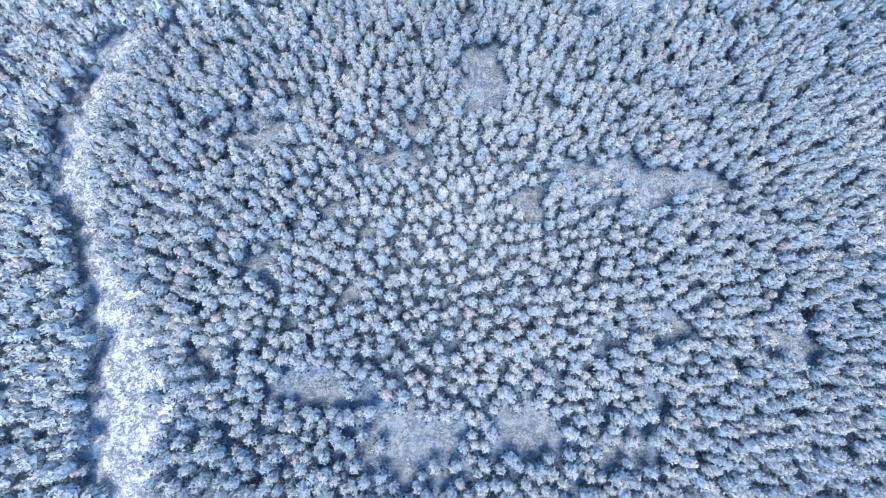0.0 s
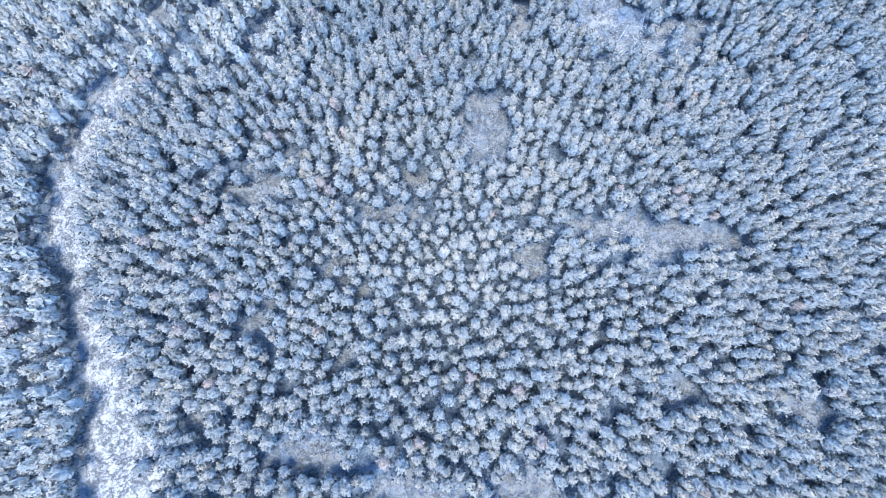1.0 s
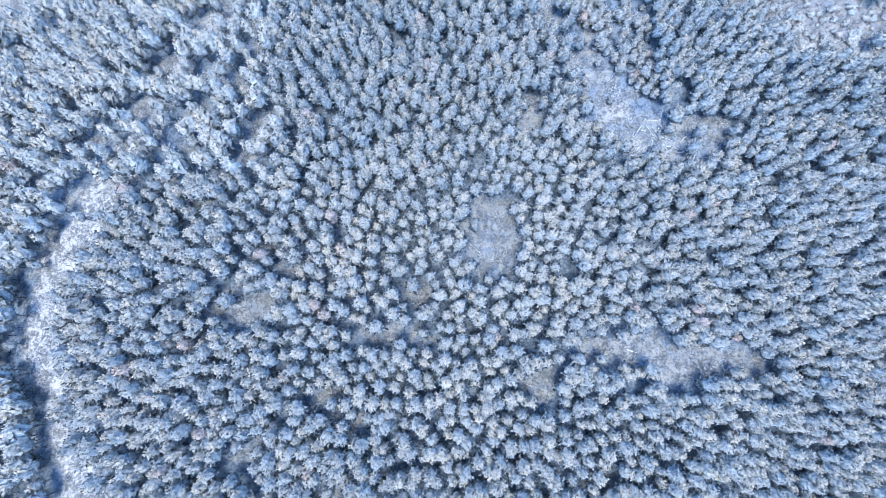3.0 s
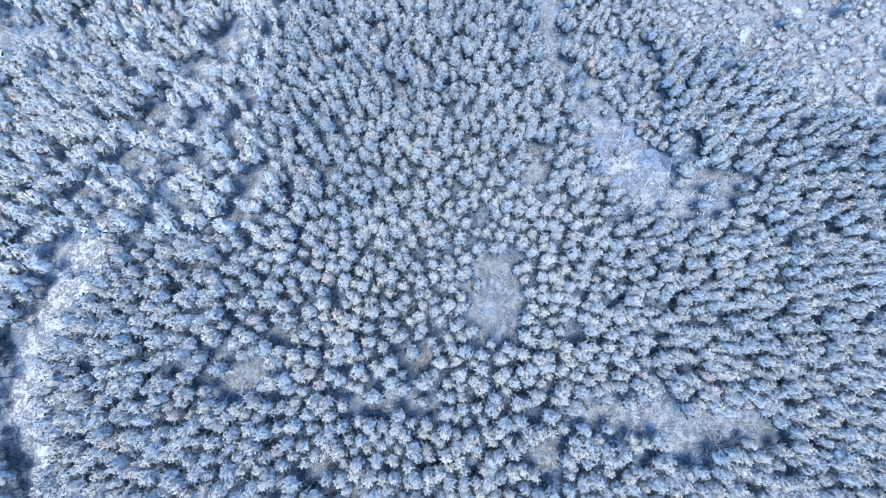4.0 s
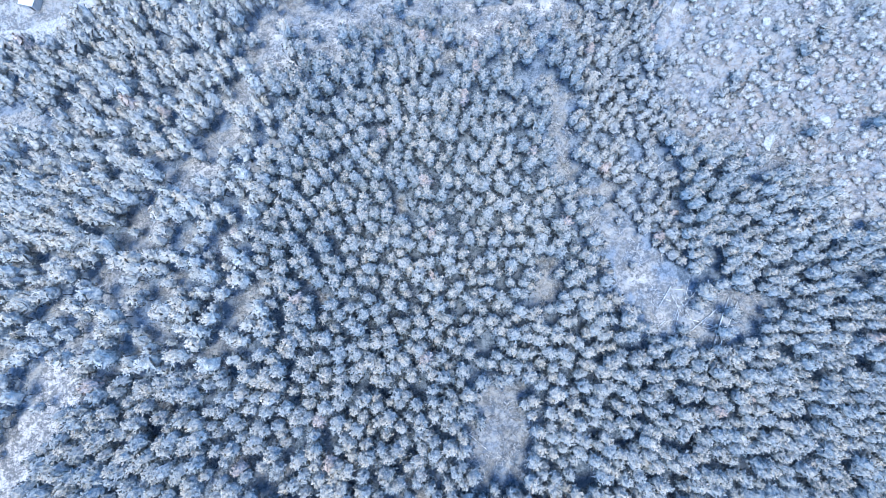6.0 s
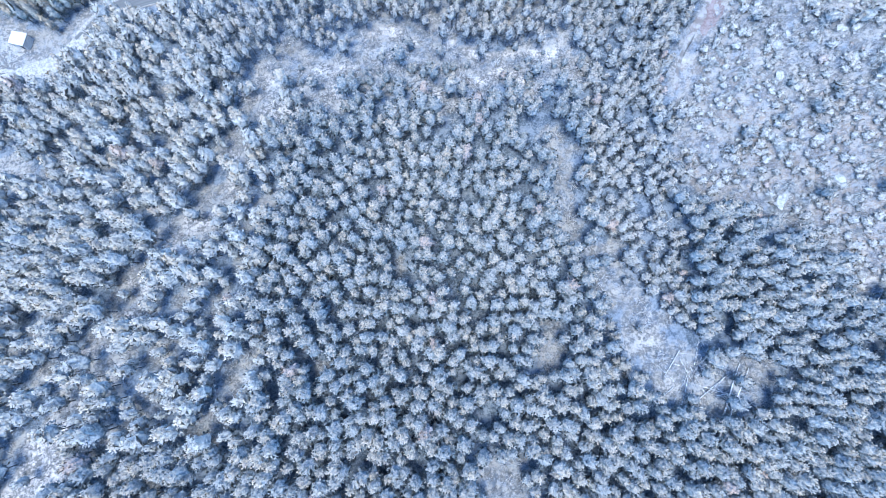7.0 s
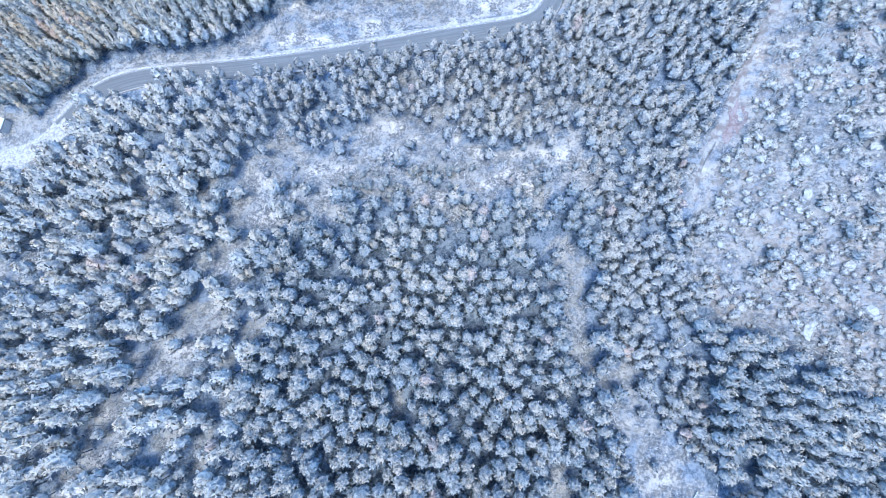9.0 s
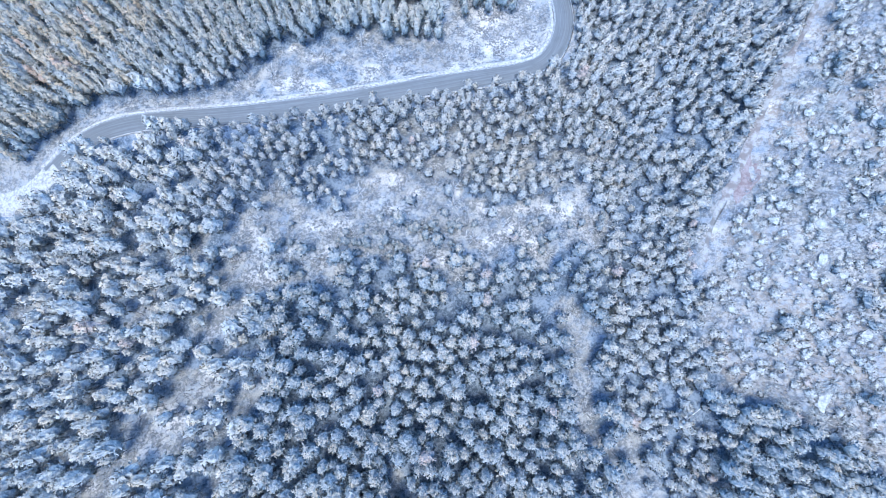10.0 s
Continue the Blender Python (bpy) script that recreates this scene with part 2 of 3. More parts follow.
def mesh_of(name, verts, faces, mats, which=None, smooth=False):
    """A mesh object's data from arrays; faces are triangles. A fourth column holds rime together with painted crown
    light, three more the soft normals.
    """
    me = bpy.data.meshes.new(name)
    rime = np.ascontiguousarray(verts[:, 3], np.float32) if verts.shape[1] > 3 else None
    normals = np.ascontiguousarray(verts[:, 4:7], np.float32) if verts.shape[1] == 7 and np.abs(verts[:, 4:7]).sum() else None
    verts, faces = np.ascontiguousarray(verts[:, :3], np.float32), np.ascontiguousarray(faces, np.int32)
    me.vertices.add(len(verts))
    me.vertices.foreach_set("co", verts.ravel())
    me.loops.add(faces.size)
    me.loops.foreach_set("vertex_index", faces.ravel())
    me.polygons.add(len(faces))
    me.polygons.foreach_set("loop_start", np.arange(0, faces.size, 3, dtype=np.int32))
    me.polygons.foreach_set("loop_total", np.full(len(faces), 3, np.int32))
    for m in mats:
        me.materials.append(m)
    if which is not None:
        me.polygons.foreach_set("material_index", np.ascontiguousarray(which, np.int32))
    me.polygons.foreach_set("use_smooth", np.full(len(faces), smooth, bool))
    me.update(calc_edges=True)
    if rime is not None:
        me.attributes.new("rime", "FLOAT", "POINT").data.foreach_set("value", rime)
    if normals is not None:
        me.normals_split_custom_set_from_vertices(normals)
    return me


def grid_faces(rows, cols):
    a = (np.arange(rows - 1)[:, None] * cols + np.arange(cols - 1)).ravel()
    return np.vstack([np.stack([a, a + 1, a + cols + 1], 1), np.stack([a, a + cols + 1, a + cols], 1)])


def part(name, data, parent, label=""):
    ob = new(name, data)
    ob.parent = parent
    if label:
        ob["label"] = label
    return ob


# ---- ground ----
def make_ground_sheet():
    out = np.array([6, 15, 30, 60, 120, 250, 500, 1000, 2000.0])
    xs = np.r_[-170 - out[::-1], np.arange(-170, 166, 2.0), 166 + out]
    ys = np.r_[-90 - out[::-1], np.arange(-90, 292, 2.0), 292 + out]
    gx, gy = np.meshgrid(xs, ys)
    v = np.stack([gx, gy, ground_height(gx, gy)], -1).reshape(-1, 3)
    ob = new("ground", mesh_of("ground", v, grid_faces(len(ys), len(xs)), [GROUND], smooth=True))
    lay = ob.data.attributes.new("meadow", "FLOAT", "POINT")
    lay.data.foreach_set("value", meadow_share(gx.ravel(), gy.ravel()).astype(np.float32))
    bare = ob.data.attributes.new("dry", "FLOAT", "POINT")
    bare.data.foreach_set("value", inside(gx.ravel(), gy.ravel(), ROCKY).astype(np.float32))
    tagged(ob, "snow-dusted hillside ground with dead grass showing through", "ground", kind="structure")



def ribbon(name, line, z, offsets, heights, mat, label, category, wander=None):
    """A strip along a line, with a cross-section of offsets to the left and heights."""
    way = np.gradient(line[:, :2], axis=0)
    way /= np.linalg.norm(way, axis=1)[:, None]
    left = np.stack([-way[:, 1], way[:, 0]], 1)
    v, uv = [], []
    for i in range(len(line)):
        for j, (o, h) in enumerate(zip(offsets, heights)):
            w = wander[i, j] if wander is not None else 0.0
            p = line[i, :2] + left[i] * (o + w)
            v.append((p[0], p[1], z[i] + h))
            uv.append((o, float(i)))
    f = grid_faces(len(line), len(offsets))[:, ::-1]
    me = mesh_of(name, np.array(v), f, [mat], smooth=True)
    lay = me.uv_layers.new(name="UVMap")
    lay.data.foreach_set("uv", np.array(uv, np.float32)[f.ravel()].ravel())
    return tagged(new(name, me), label, category, kind="structure")


on = ROAD[:, 0] > -115
seg, road_line_z = ROAD[on], road_z[on]
ribbon("road", seg, road_line_z, (-2.75, -1.4, 0, 1.4, 2.75), (0.02, 0.06, 0.09, 0.06, 0.02), ASPHALT,
       "narrow wet grey asphalt mountain road with tyre streaks", "road")


def smooth_random(count, width, amount, seed):
    r = np.random.RandomState(seed).normal(size=(count + 40, width))
    k = np.hanning(15)[:, None]
    out = np.stack([np.convolve(r[:, j], k[:, 0] / k.sum(), "same") for j in range(width)], 1)
    return out[20:-20] * amount * 2


def verge(name, lo, hi, tall, seed, label):
    n = len(seg)
    off = np.linspace(lo, hi, 6)
    h = np.array([0.0, tall * 0.7, tall, tall * 0.8, tall * 0.4, -0.15])
    ribbon(name, seg, road_line_z, off, h, SNOW, label, "snow bank", smooth_random(n, 6, 0.22, seed))


verge("snow_bank", 2.8, 4.1, 0.22, 11, "ploughed white snow bank along the asphalt edge")
verge("snow_bank", -2.75, -3.1, 0.08, 12, "thin broken snow bank along the road edge")
lane = ROAD[:, 0] < -112
ribbon("snowy_lane", ROAD[lane], road_z[lane], (-2.9, -1.4, 0, 1.4, 2.9), (-0.05, 0.09, 0.13, 0.09, -0.05), SNOW,
       "snow-covered lane leaving the asphalt by the hut", "road", smooth_random(int(lane.sum()), 5, 0.35, 14))
# dark gutter between asphalt and bank
ribbon("gutter", seg, road_line_z, (2.45, 2.75, 2.95), (0.075, 0.10, 0.06), CONCRETE, "dark concrete gutter beside the asphalt", "gutter")
trz = ground_height(TRACK[:, 0], TRACK[:, 1])
ribbon("dirt_track", TRACK, trz, (-1.6, -0.9, 0, 0.9, 1.6), (-0.5, -0.02, 0.05, -0.02, -0.5), SOIL, "bare reddish dirt track with snow patches", "track", smooth_random(len(TRACK), 5, 0.5, 6))


# ---- regions of the wood ----
STRIP = spline([(-77.5, -75, 8.5), (-78, -39, 8.5), (-79.5, -14, 8.5), (-81, -1, 8), (-84, 11, 6), (-90, 25, 5.8), (-95, 38, 6), (-98.5, 49, 7), (-95, 62, 6.2),
                (-88, 75, 6.2), (-84, 91, 6.2), (-78, 100, 6), (-73, 112, 6), (-70, 122, 6), (-61, 133, 5), (-54, 146, 4.4), (-51, 160, 5), (-49, 172, 6)])
GAP = spline([(35, 160, 4), (35, 150, 4), (36, 140, 4.6), (39, 132, 5), (46, 123, 5.4), (54, 113, 5.6), (57, 104, 6), (62, 97, 6.2), (72, 93, 6.5)])
CLEARINGS = (  # x, y, half sizes, turn, share of trees left
    (16, 68, 8, 11, 0, 0.05), (-4, 51, 3.5, 9, 0, 0.15), (-48, 52, 9, 6, 0, 0.12), (62, 36, 25, 5.5, -9, 0.02),
    (-25, 27, 6, 4.5, 0, 0.08), (-45, 18, 4, 3, 0, 0.08), (-23, 8, 4, 3, 0, 0.1), (-32, -17, 9, 4, 0, 0.08),
    (-10, -31, 14, 9, 0, 0.14), (21, -29, 9, 6, 0, 0.14), (46, -35, 7, 5, 0, 0.16), (26, 29, 5, 4, 0, 0.1),
    (-27, 101, 6, 1.9, -38, 0.0), (-9, 122, 1.8, 4.5, 0, 0.05), (29, 103, 2.4, 6, 0, 0.08), (-34, 61, 5, 3, 0, 0.1), (-14, 44, 5, 3.5, 0, 0.16), (80, 97, 8, 4, 10, 0.1),
    (93, -12, 8, 4, -30, 0.2), (60, -8, 5, 3, 0, 0.25), (40, 8, 4, 3, 0, 0.25), (-58, -8, 4, 5, 0, 0.2))
NORTH = [(-57, 171), (-53, 185), (-45, 196), (-38, 191), (-25, 191), (-13, 198), (0, 199), (8, 191), (20, 191), (43, 194), (47, 180), (30, 174), (15, 175), (5, 167), (-8, 171), (-20, 175), (-30, 167), (-45, 168)]
ROCKY = [(106, 300), (98, 240), (88, 222), (80, 206), (74, 192), (68, 181), (65, 167), (68, 148), (80, 139), (94, 132), (104, 118), (180, 100), (180, 300)]
CLUMPS = ([(-17, 241), (-1, 240.5), (1, 247), (-1, 256), (-17, 256)], [(5, 250), (21, 251), (20, 262), (5, 262)])
SPRUCE = [(-200, 205), (-140, 207), (-120, 203), (-110, 212), (-98, 219), (-90, 225), (-63, 229.5), (-50, 237), (-30, 243), (-3, 247), (2, 262), (0, 320), (-200, 320)]
OPEN_NORTH = [(-63, 222), (-30, 224), (10, 231), (30, 237), (33, 250), (30, 300), (0, 300), (2, 262), (-3, 247), (-30, 243), (-50, 237)]
GLADE = [(-150, 150), (-128, 150), (-121, 152), (-120, 157), (-127, 161), (-150, 164)]
YARD_AREA = [(-170, 184), (-118, 188), (-114, 203), (-121, 202), (-126, 206), (-140, 207), (-170, 203)]


def inside(x, y, poly):
    x, y = np.asarray(x, float), np.asarray(y, float)
    hit = np.zeros(x.shape, bool)
    for (x0, y0), (x1, y1) in zip(poly, poly[1:] + poly[:1]):
        cross = (y0 > y) != (y1 > y)
        with np.errstate(divide="ignore", invalid="ignore"):
            hit ^= cross & (x < (x1 - x0) * (y - y0) / (y1 - y0) + x0)
    return hit


def in_band(x, y, line, grow=0.0):
    d, who, _ = near(x, y, line)
    return d < line[who, 2] + grow


def scatter(spacing, jitter, seed):
    """Places on a loosely staggered grid over the whole visited stretch."""
    r = np.random.RandomState(seed)
    ys = np.arange(-60, 282, spacing * 0.866)
    pts = []
    for k, y in enumerate(ys):
        xs = np.arange(-162, 156, spacing) + (spacing / 2 if k % 2 else 0)
        pts.append(np.stack([xs, np.full_like(xs, y)], 1))
    p = np.vstack(pts)
    p = p + r.uniform(-jitter, jitter, p.shape) * spacing
    x, y = p.T
    wide = (x > -120 - 0.22 * (y + 40)) & (x < 119 + 0.2 * (y + 40))
    return p[wide], r


def ragged_place(x, y):
    return x + 1.6 * sharp(x, y, 9.0, 61) + 1.5 * sharp(x, y, 22.0, 62), y + 1.6 * sharp(x, y, 9.0, 63) + 1.5 * sharp(x, y, 22.0, 64)


def open_share(x, y):
    """The share of trees that grow at a place: 1 in closed wood, 0 in the open."""
    s = np.ones_like(x)
    tx, ty = x, y
    x, y = ragged_place(x, y)
    for cx, cy, a, b, turn, left in CLEARINGS:
        c, q = math.cos(radians(turn)), math.sin(radians(turn))
        u, v = (x - cx) * c + (y - cy) * q, -(x - cx) * q + (y - cy) * c
        ragged = 1 + 0.4 * sharp(x, y, 7.0, 21) + 0.25 * sharp(x, y, 3.5, 22)
        s = np.where((u / a) ** 2 + (v / b) ** 2 < ragged, np.minimum(s, left), s)
    s = np.where(in_band(x, y, STRIP), np.where(y > 66, np.where(sharp(x, y, 8.0, 24) > 0.25, 0.4, 0.05), 0.0), s)
    s = np.where(in_band(x, y, GAP), np.minimum(s, 0.12), s)
    s = np.where(inside(x, y, NORTH), np.minimum(s, np.where(sharp(x, y, 12.0, 27) > 0.0, 0.2, 0.03)), s)
    s = np.where(inside(x, y, ROCKY), np.minimum(s, 0.06), s)
    s = np.where(inside(x, y, OPEN_NORTH), 0.0, s)
    for clump in CLUMPS:
        s = np.where(inside(x, y, clump), 0.85, s)
    s = np.where(inside(x, y, GLADE) | inside(x, y, YARD_AREA), 0.0, s)
    d, _, side = near(tx, ty, ROAD)
    s = np.where((d < 3.9) | ((d < 7.5) & (side > 0)), 0.0, s)
    s = np.where(near(tx, ty, TRACK)[0] < 3.0, 0.0, s)
    return s


def meadow_share(x, y):
    """Where rimed grass and low scrub grow; elsewhere lies needle litter and snow with tree shade painted in."""
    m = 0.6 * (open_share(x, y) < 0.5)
    far_x, far_y = x, y
    x, y = ragged_place(x, y)
    patch = sharp(x, y, 14.0, 71)
    m = np.where(in_band(x, y, STRIP, 1.0), np.where(y < 88, 1.1, 0.78 + 0.22 * patch), m)
    m = np.where(in_band(x, y, GAP, 0.0), 0.62 + 0.2 * patch, m)
    m = np.where((far_y > 60) & (far_y < 185) & (far_x < -39) & (sharp(far_x, far_y, 15.0, 44) < -0.2), np.maximum(m, 0.6), m)
    m = np.where(inside(x, y, NORTH), 0.70 + 0.34 * patch, m)
    m = np.where(inside(x, y, ROCKY), 0.66 + 0.24 * patch, m)
    m = np.where(inside(x, y, OPEN_NORTH), np.where(x > 4, 0.85, 0.66) + 0.3 * patch, m)
    m = np.where(inside(x, y, GLADE) | inside(x, y, YARD_AREA), 0.75, m)
    m = np.where((y > 194) & (x > -25) & (x < 50) & (m < 0.3), 0.55 + 0.3 * patch, m)
    x, y = far_x, far_y
    return np.where((np.abs(x) > 172) | (y < -92) | (y > 290), 0.4, m)


make_ground_sheet()


def kind_of(x, y):
    """0 plantation pine, 1 tall spruce, 2 slender pine, 3 bushy evergreen, 4 uneven pine."""
    d, who, side = near(x, y, STRIP)
    k = np.zeros(x.shape, int)
    west = np.where(y < 172, side > 0, x < -48)
    k[west] = 4
    k[(y > 84) & (y < 178) & (x < -39 - 3 * sharp(x, y, 30.0, 45))] = 4
    slim = (y > 184) & (x < 56) & (x > -64)
    k[slim] = 2
    k[(x > 42) & (y > 138 + 0.25 * (x - 42))] = 3
    k[(x > 40) & (y > 190)] = 3
    k[(x > 45) & (y > 95) & (y <= 140) & (x < 66)] = 3
    for area in (SPRUCE, *CLUMPS, OPEN_NORTH):
        k[inside(x, y, area)] = 1
    return k


# ---- tree shapes ----
def crown_shape(seed, height, radius, base, sprays, rise, width, dome=2.2, droop=0.0, ragged=0.25):
    """A lumpy closed heart; from each of its corners a branch of thin rimed sprays fans out. Sizes in metres."""
    r = np.random.RandomState(seed)
    tall = height - base
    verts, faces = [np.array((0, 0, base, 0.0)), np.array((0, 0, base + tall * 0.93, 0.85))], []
    lean = r.normal(0, 0.16, 2)
    lobes = r.uniform(0, 6.28, 3)
    owner = {}

    def profile(u, a):
        lobe = 1 + 0.12 * math.sin(2 * a + lobes[0]) + 0.10 * math.sin(3 * a + lobes[1] + 4 * u)
        return radius * lobe * max(0.16, (1 - u**dome) ** 0.75) * min(1.0, 0.6 + u * 1.7)

    def fan(root, out, reach, tilt, many, rime):
        """One branch: sprays of needles round its way, from a corner that exists."""
        ahead = out * math.cos(tilt) + np.array((0, 0, math.sin(tilt) - droop))
        for _ in range(many):
            way = ahead + r.normal(0, 0.48, 3)
            way /= np.linalg.norm(way)
            side = np.cross(way, r.normal(0, 0.35, 3) + (0, 0, 1.0))
            side *= width * r.uniform(0.7, 1.4) * (1 if r.uniform() < 0.5 else -1) / (np.linalg.norm(side) + 1e-9)
            length = reach * r.uniform(0.6, 1.15)
            n, at = len(verts), verts[root][:3]
            owner[n] = owner[n + 1] = root
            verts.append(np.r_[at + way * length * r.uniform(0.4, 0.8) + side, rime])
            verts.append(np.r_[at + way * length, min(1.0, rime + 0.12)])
            faces.append((root, n, n + 1))

    ring, levels = 8, (0.0, 0.22, 0.44, 0.66, 0.86)
    n = len(verts)
    roots = []
    for u in levels:
        for k in range(ring):
            a = (k + r.uniform(-0.3, 0.3)) * 2 * math.pi / ring + u * 2
            edge = profile(u, a) * r.uniform(1 - ragged, 1 + ragged * 0.6)
            w = 0.74 * edge * r.uniform(0.78, 1.12)
            roots.append((len(verts), np.array((math.cos(a), math.sin(a), 0)), edge, u))
            # rime rises with height, which also paints bright tops over shaded skirts
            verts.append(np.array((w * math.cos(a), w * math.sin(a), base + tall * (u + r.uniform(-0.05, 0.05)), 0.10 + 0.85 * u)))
    for k in range(ring):
        j = (k + 1) % ring
        faces += [(n + 4 * ring + k, n + 4 * ring + j, 1)]
        for i in range(4):
            a, b = n + i * ring + k, n + i * ring + j
            faces += [(a, b, b + ring), (a, b + ring, a + ring)]
    for root, out, edge, u in roots:
        tilt = rise[0] + (rise[1] - rise[0]) * u + r.normal(0, 0.2)
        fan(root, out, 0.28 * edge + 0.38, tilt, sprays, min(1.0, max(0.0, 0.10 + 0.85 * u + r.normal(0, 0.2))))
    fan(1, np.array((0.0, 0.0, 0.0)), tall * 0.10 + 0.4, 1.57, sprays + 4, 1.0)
    v, f = np.array(verts), np.array(faces)
    # needles scatter the light, so a crown is shaded as one soft body
    soft = np.c_[v[:, :2], (v[:, 2] - base - 0.3 * tall) * radius / (0.6 * tall) + 0.35 * radius]
    soft = soft / (np.linalg.norm(soft, axis=1)[:, None] + 1e-9) + r.normal(0, 0.30, (len(v), 3))[[owner.get(k, k) for k in range(len(v))]]
    soft /= np.linalg.norm(soft, axis=1)[:, None] + 1e-9
    flat = np.cross(v[f[:, 1], :3] - v[f[:, 0], :3], v[f[:, 2], :3] - v[f[:, 0], :3])
    turned = (flat * soft[f].mean(1)).sum(1) < 0
    f[turned] = f[turned][:, ::-1]
    v[:, :2] += lean * ((v[:, 2:3] - base) / tall)
    return np.c_[v, soft], f


def trunk_shape(height, thick, sides=4):
    a = np.arange(sides) * 2 * np.pi / sides
    ring = np.stack([np.cos(a), np.sin(a)], 1)
    v = np.vstack([np.c_[ring * thick, np.full(sides, -0.4)], np.c_[ring * thick * 0.65, np.full(sides, height * 0.5)], [[0, 0, height]]])
    f = []
    for i in range(sides):
        j = (i + 1) % sides
        f += [(i, j, sides + j), (i, sides + j, sides + i), (sides + i, sides + j, 2 * sides)]
    return v, np.array(f)


FORMS = (  # height, spread, radius, base, sprays to a branch near and far, rise, widths near and far, dome, droop, raggedness, trunk
    (9.2, 0.10, 2.25, 0.38, 9, 6, (0.15, 1.1), 0.18, 0.21, 1.9, 0.05, 0.18, 0.14),
    (11.2, 0.11, 2.1, 0.26, 9, 6, (0.0, 0.9), 0.18, 0.21, 1.4, 0.10, 0.22, 0.16),
    (8.8, 0.20, 1.5, 0.50, 8, 5, (0.2, 1.1), 0.15, 0.18, 2.1, 0.0, 0.36, 0.13),
    (5.6, 0.20, 1.95, 0.16, 9, 6, (0.2, 1.0), 0.16, 0.19, 1.8, 0.0, 0.44, 0.12),
    (10.2, 0.18, 2.35, 0.36, 9, 6, (0.15, 1.0), 0.19, 0.22, 1.7, 0.0, 0.36, 0.16))


def tree_set(kind, fine, count):
    """Some trees of a kind, each as crown and trunk arrays."""
    out = []
    tall, spread, radius, base, many, few, rise, thin, wide, dome, droop, ragged, thick = FORMS[kind]
    for s in range(count):
        seed = 1000 + 100 * kind + s + 50 * fine
        h = tall * np.random.RandomState(seed).uniform(1 - spread, 1 + spread)
        c = crown_shape(seed, h, radius, h * base, many if fine else few, rise, thin if fine else wide, dome, droop, ragged)
        out.append((c, trunk_shape(h * 0.8, thick)))
    return out


def thicket(name, places, shapes, mats, seed, label, category, size=(0.82, 1.15)):
    """Many trees of a kind in one mesh."""
    r = np.random.RandomState(seed)
    V, F, W, off = [], [], [], 0
    pick = r.randint(0, len(shapes), len(places))
    turn = r.uniform(0, 6.283, len(places))
    scale = r.uniform(*size, len(places))
    zs = ground_height(places[:, 0], places[:, 1])
    for k, shape in enumerate(shapes):
        idx = np.where(pick == k)[0]
        if not len(idx):
            continue
        c, s = np.cos(turn[idx])[:, None], np.sin(turn[idx])[:, None]
        for slot, (v, f) in enumerate(shape):
            tall = scale[idx][:, None]
            x = (v[None, :, 0] * c - v[None, :, 1] * s) * tall + places[idx, 0:1]
            y = (v[None, :, 0] * s + v[None, :, 1] * c) * tall + places[idx, 1:2]
            z = v[None, :, 2] * tall + zs[idx][:, None]
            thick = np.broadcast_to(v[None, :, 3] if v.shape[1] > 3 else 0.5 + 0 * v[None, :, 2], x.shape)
            w = v[:, 4:7] if v.shape[1] == 7 else np.zeros((len(v), 3))
            soft = [w[None, :, 0] * c - w[None, :, 1] * s, w[None, :, 0] * s + w[None, :, 1] * c, w[None, :, 2] + 0 * c]
            V.append(np.stack([x, y, z, thick, *soft], -1).reshape(-1, 7))
            F.append((f[None] + (np.arange(len(idx)) * len(v))[:, None, None] + off).reshape(-1, 3))
            W.append(np.full(len(idx) * len(f), slot))
            off += len(idx) * len(v)
    me = mesh_of(name, np.vstack(V), np.vstack(F), mats, np.concatenate(W), True)
    return tagged(new(name, me), label, category, kind="stuff")


def single_trees(name, places, shapes, mats, seed, label, category, group, size=(0.82, 1.15)):
    """Trees as things of their own, crown and trunk apart."""
    r = np.random.RandomState(seed)
    protos = []
    for (cv, cf), (tv, tf) in shapes:
        protos.append((mesh_of("crown", cv, cf, [mats[0]], smooth=True), mesh_of("trunk", tv, tf, [mats[1]])))
    zs = ground_height(places[:, 0], places[:, 1])
    for (x, y), z in zip(places, zs):
        k = r.randint(len(protos))
        s = r.uniform(*size)
        base = new(name)
        base.matrix_basis = pose(x, y, z, 0, 0, r.uniform(0, 360)) @ Matrix.Diagonal((s, s, s, 1))
        tagged(base, label, category, group)
        part("trunk", protos[k][1], base, "thin bare bark-brown trunk")
        part("crown", protos[k][0], base)


# ---- planting ----
KIND_NAMES = ("pine_tree", "spruce_tree", "slender_pine", "snowy_evergreen", "uneven_pine")
KIND_LABELS = ("young plantation pine with a rounded blue-white rimed crown", "tall dark green spruce with frosted drooping branches",
               "slender pine with a bare trunk and small frosted crown", "low bushy evergreen tree loaded with fresh snow", "uneven frosted pine with broad ragged branches")
KIND_MATS = ((CROWN, CROWN_ONE), (SPRUCE_MAT, SPRUCE_ONE), (CROWN_BUSH, CROWN_BUSH_ONE), (CROWN_BUSH, CROWN_BUSH_ONE), (CROWN_TALL, CROWN_TALL_ONE))
KIND_MIDDLES = ((0, 95), (-60, 240), (-5, 203), (58, 150), (-80, 150))
KIND_SINGLES = (300, 200, 300, 300, 250)
SIZES = ((0.78, 1.18), (0.85, 1.15), (0.7, 1.18), (0.6, 1.2), (0.62, 1.22))
KIND_STEPS = (3.2, 3.3, 2.8, 2.75, 3.4)
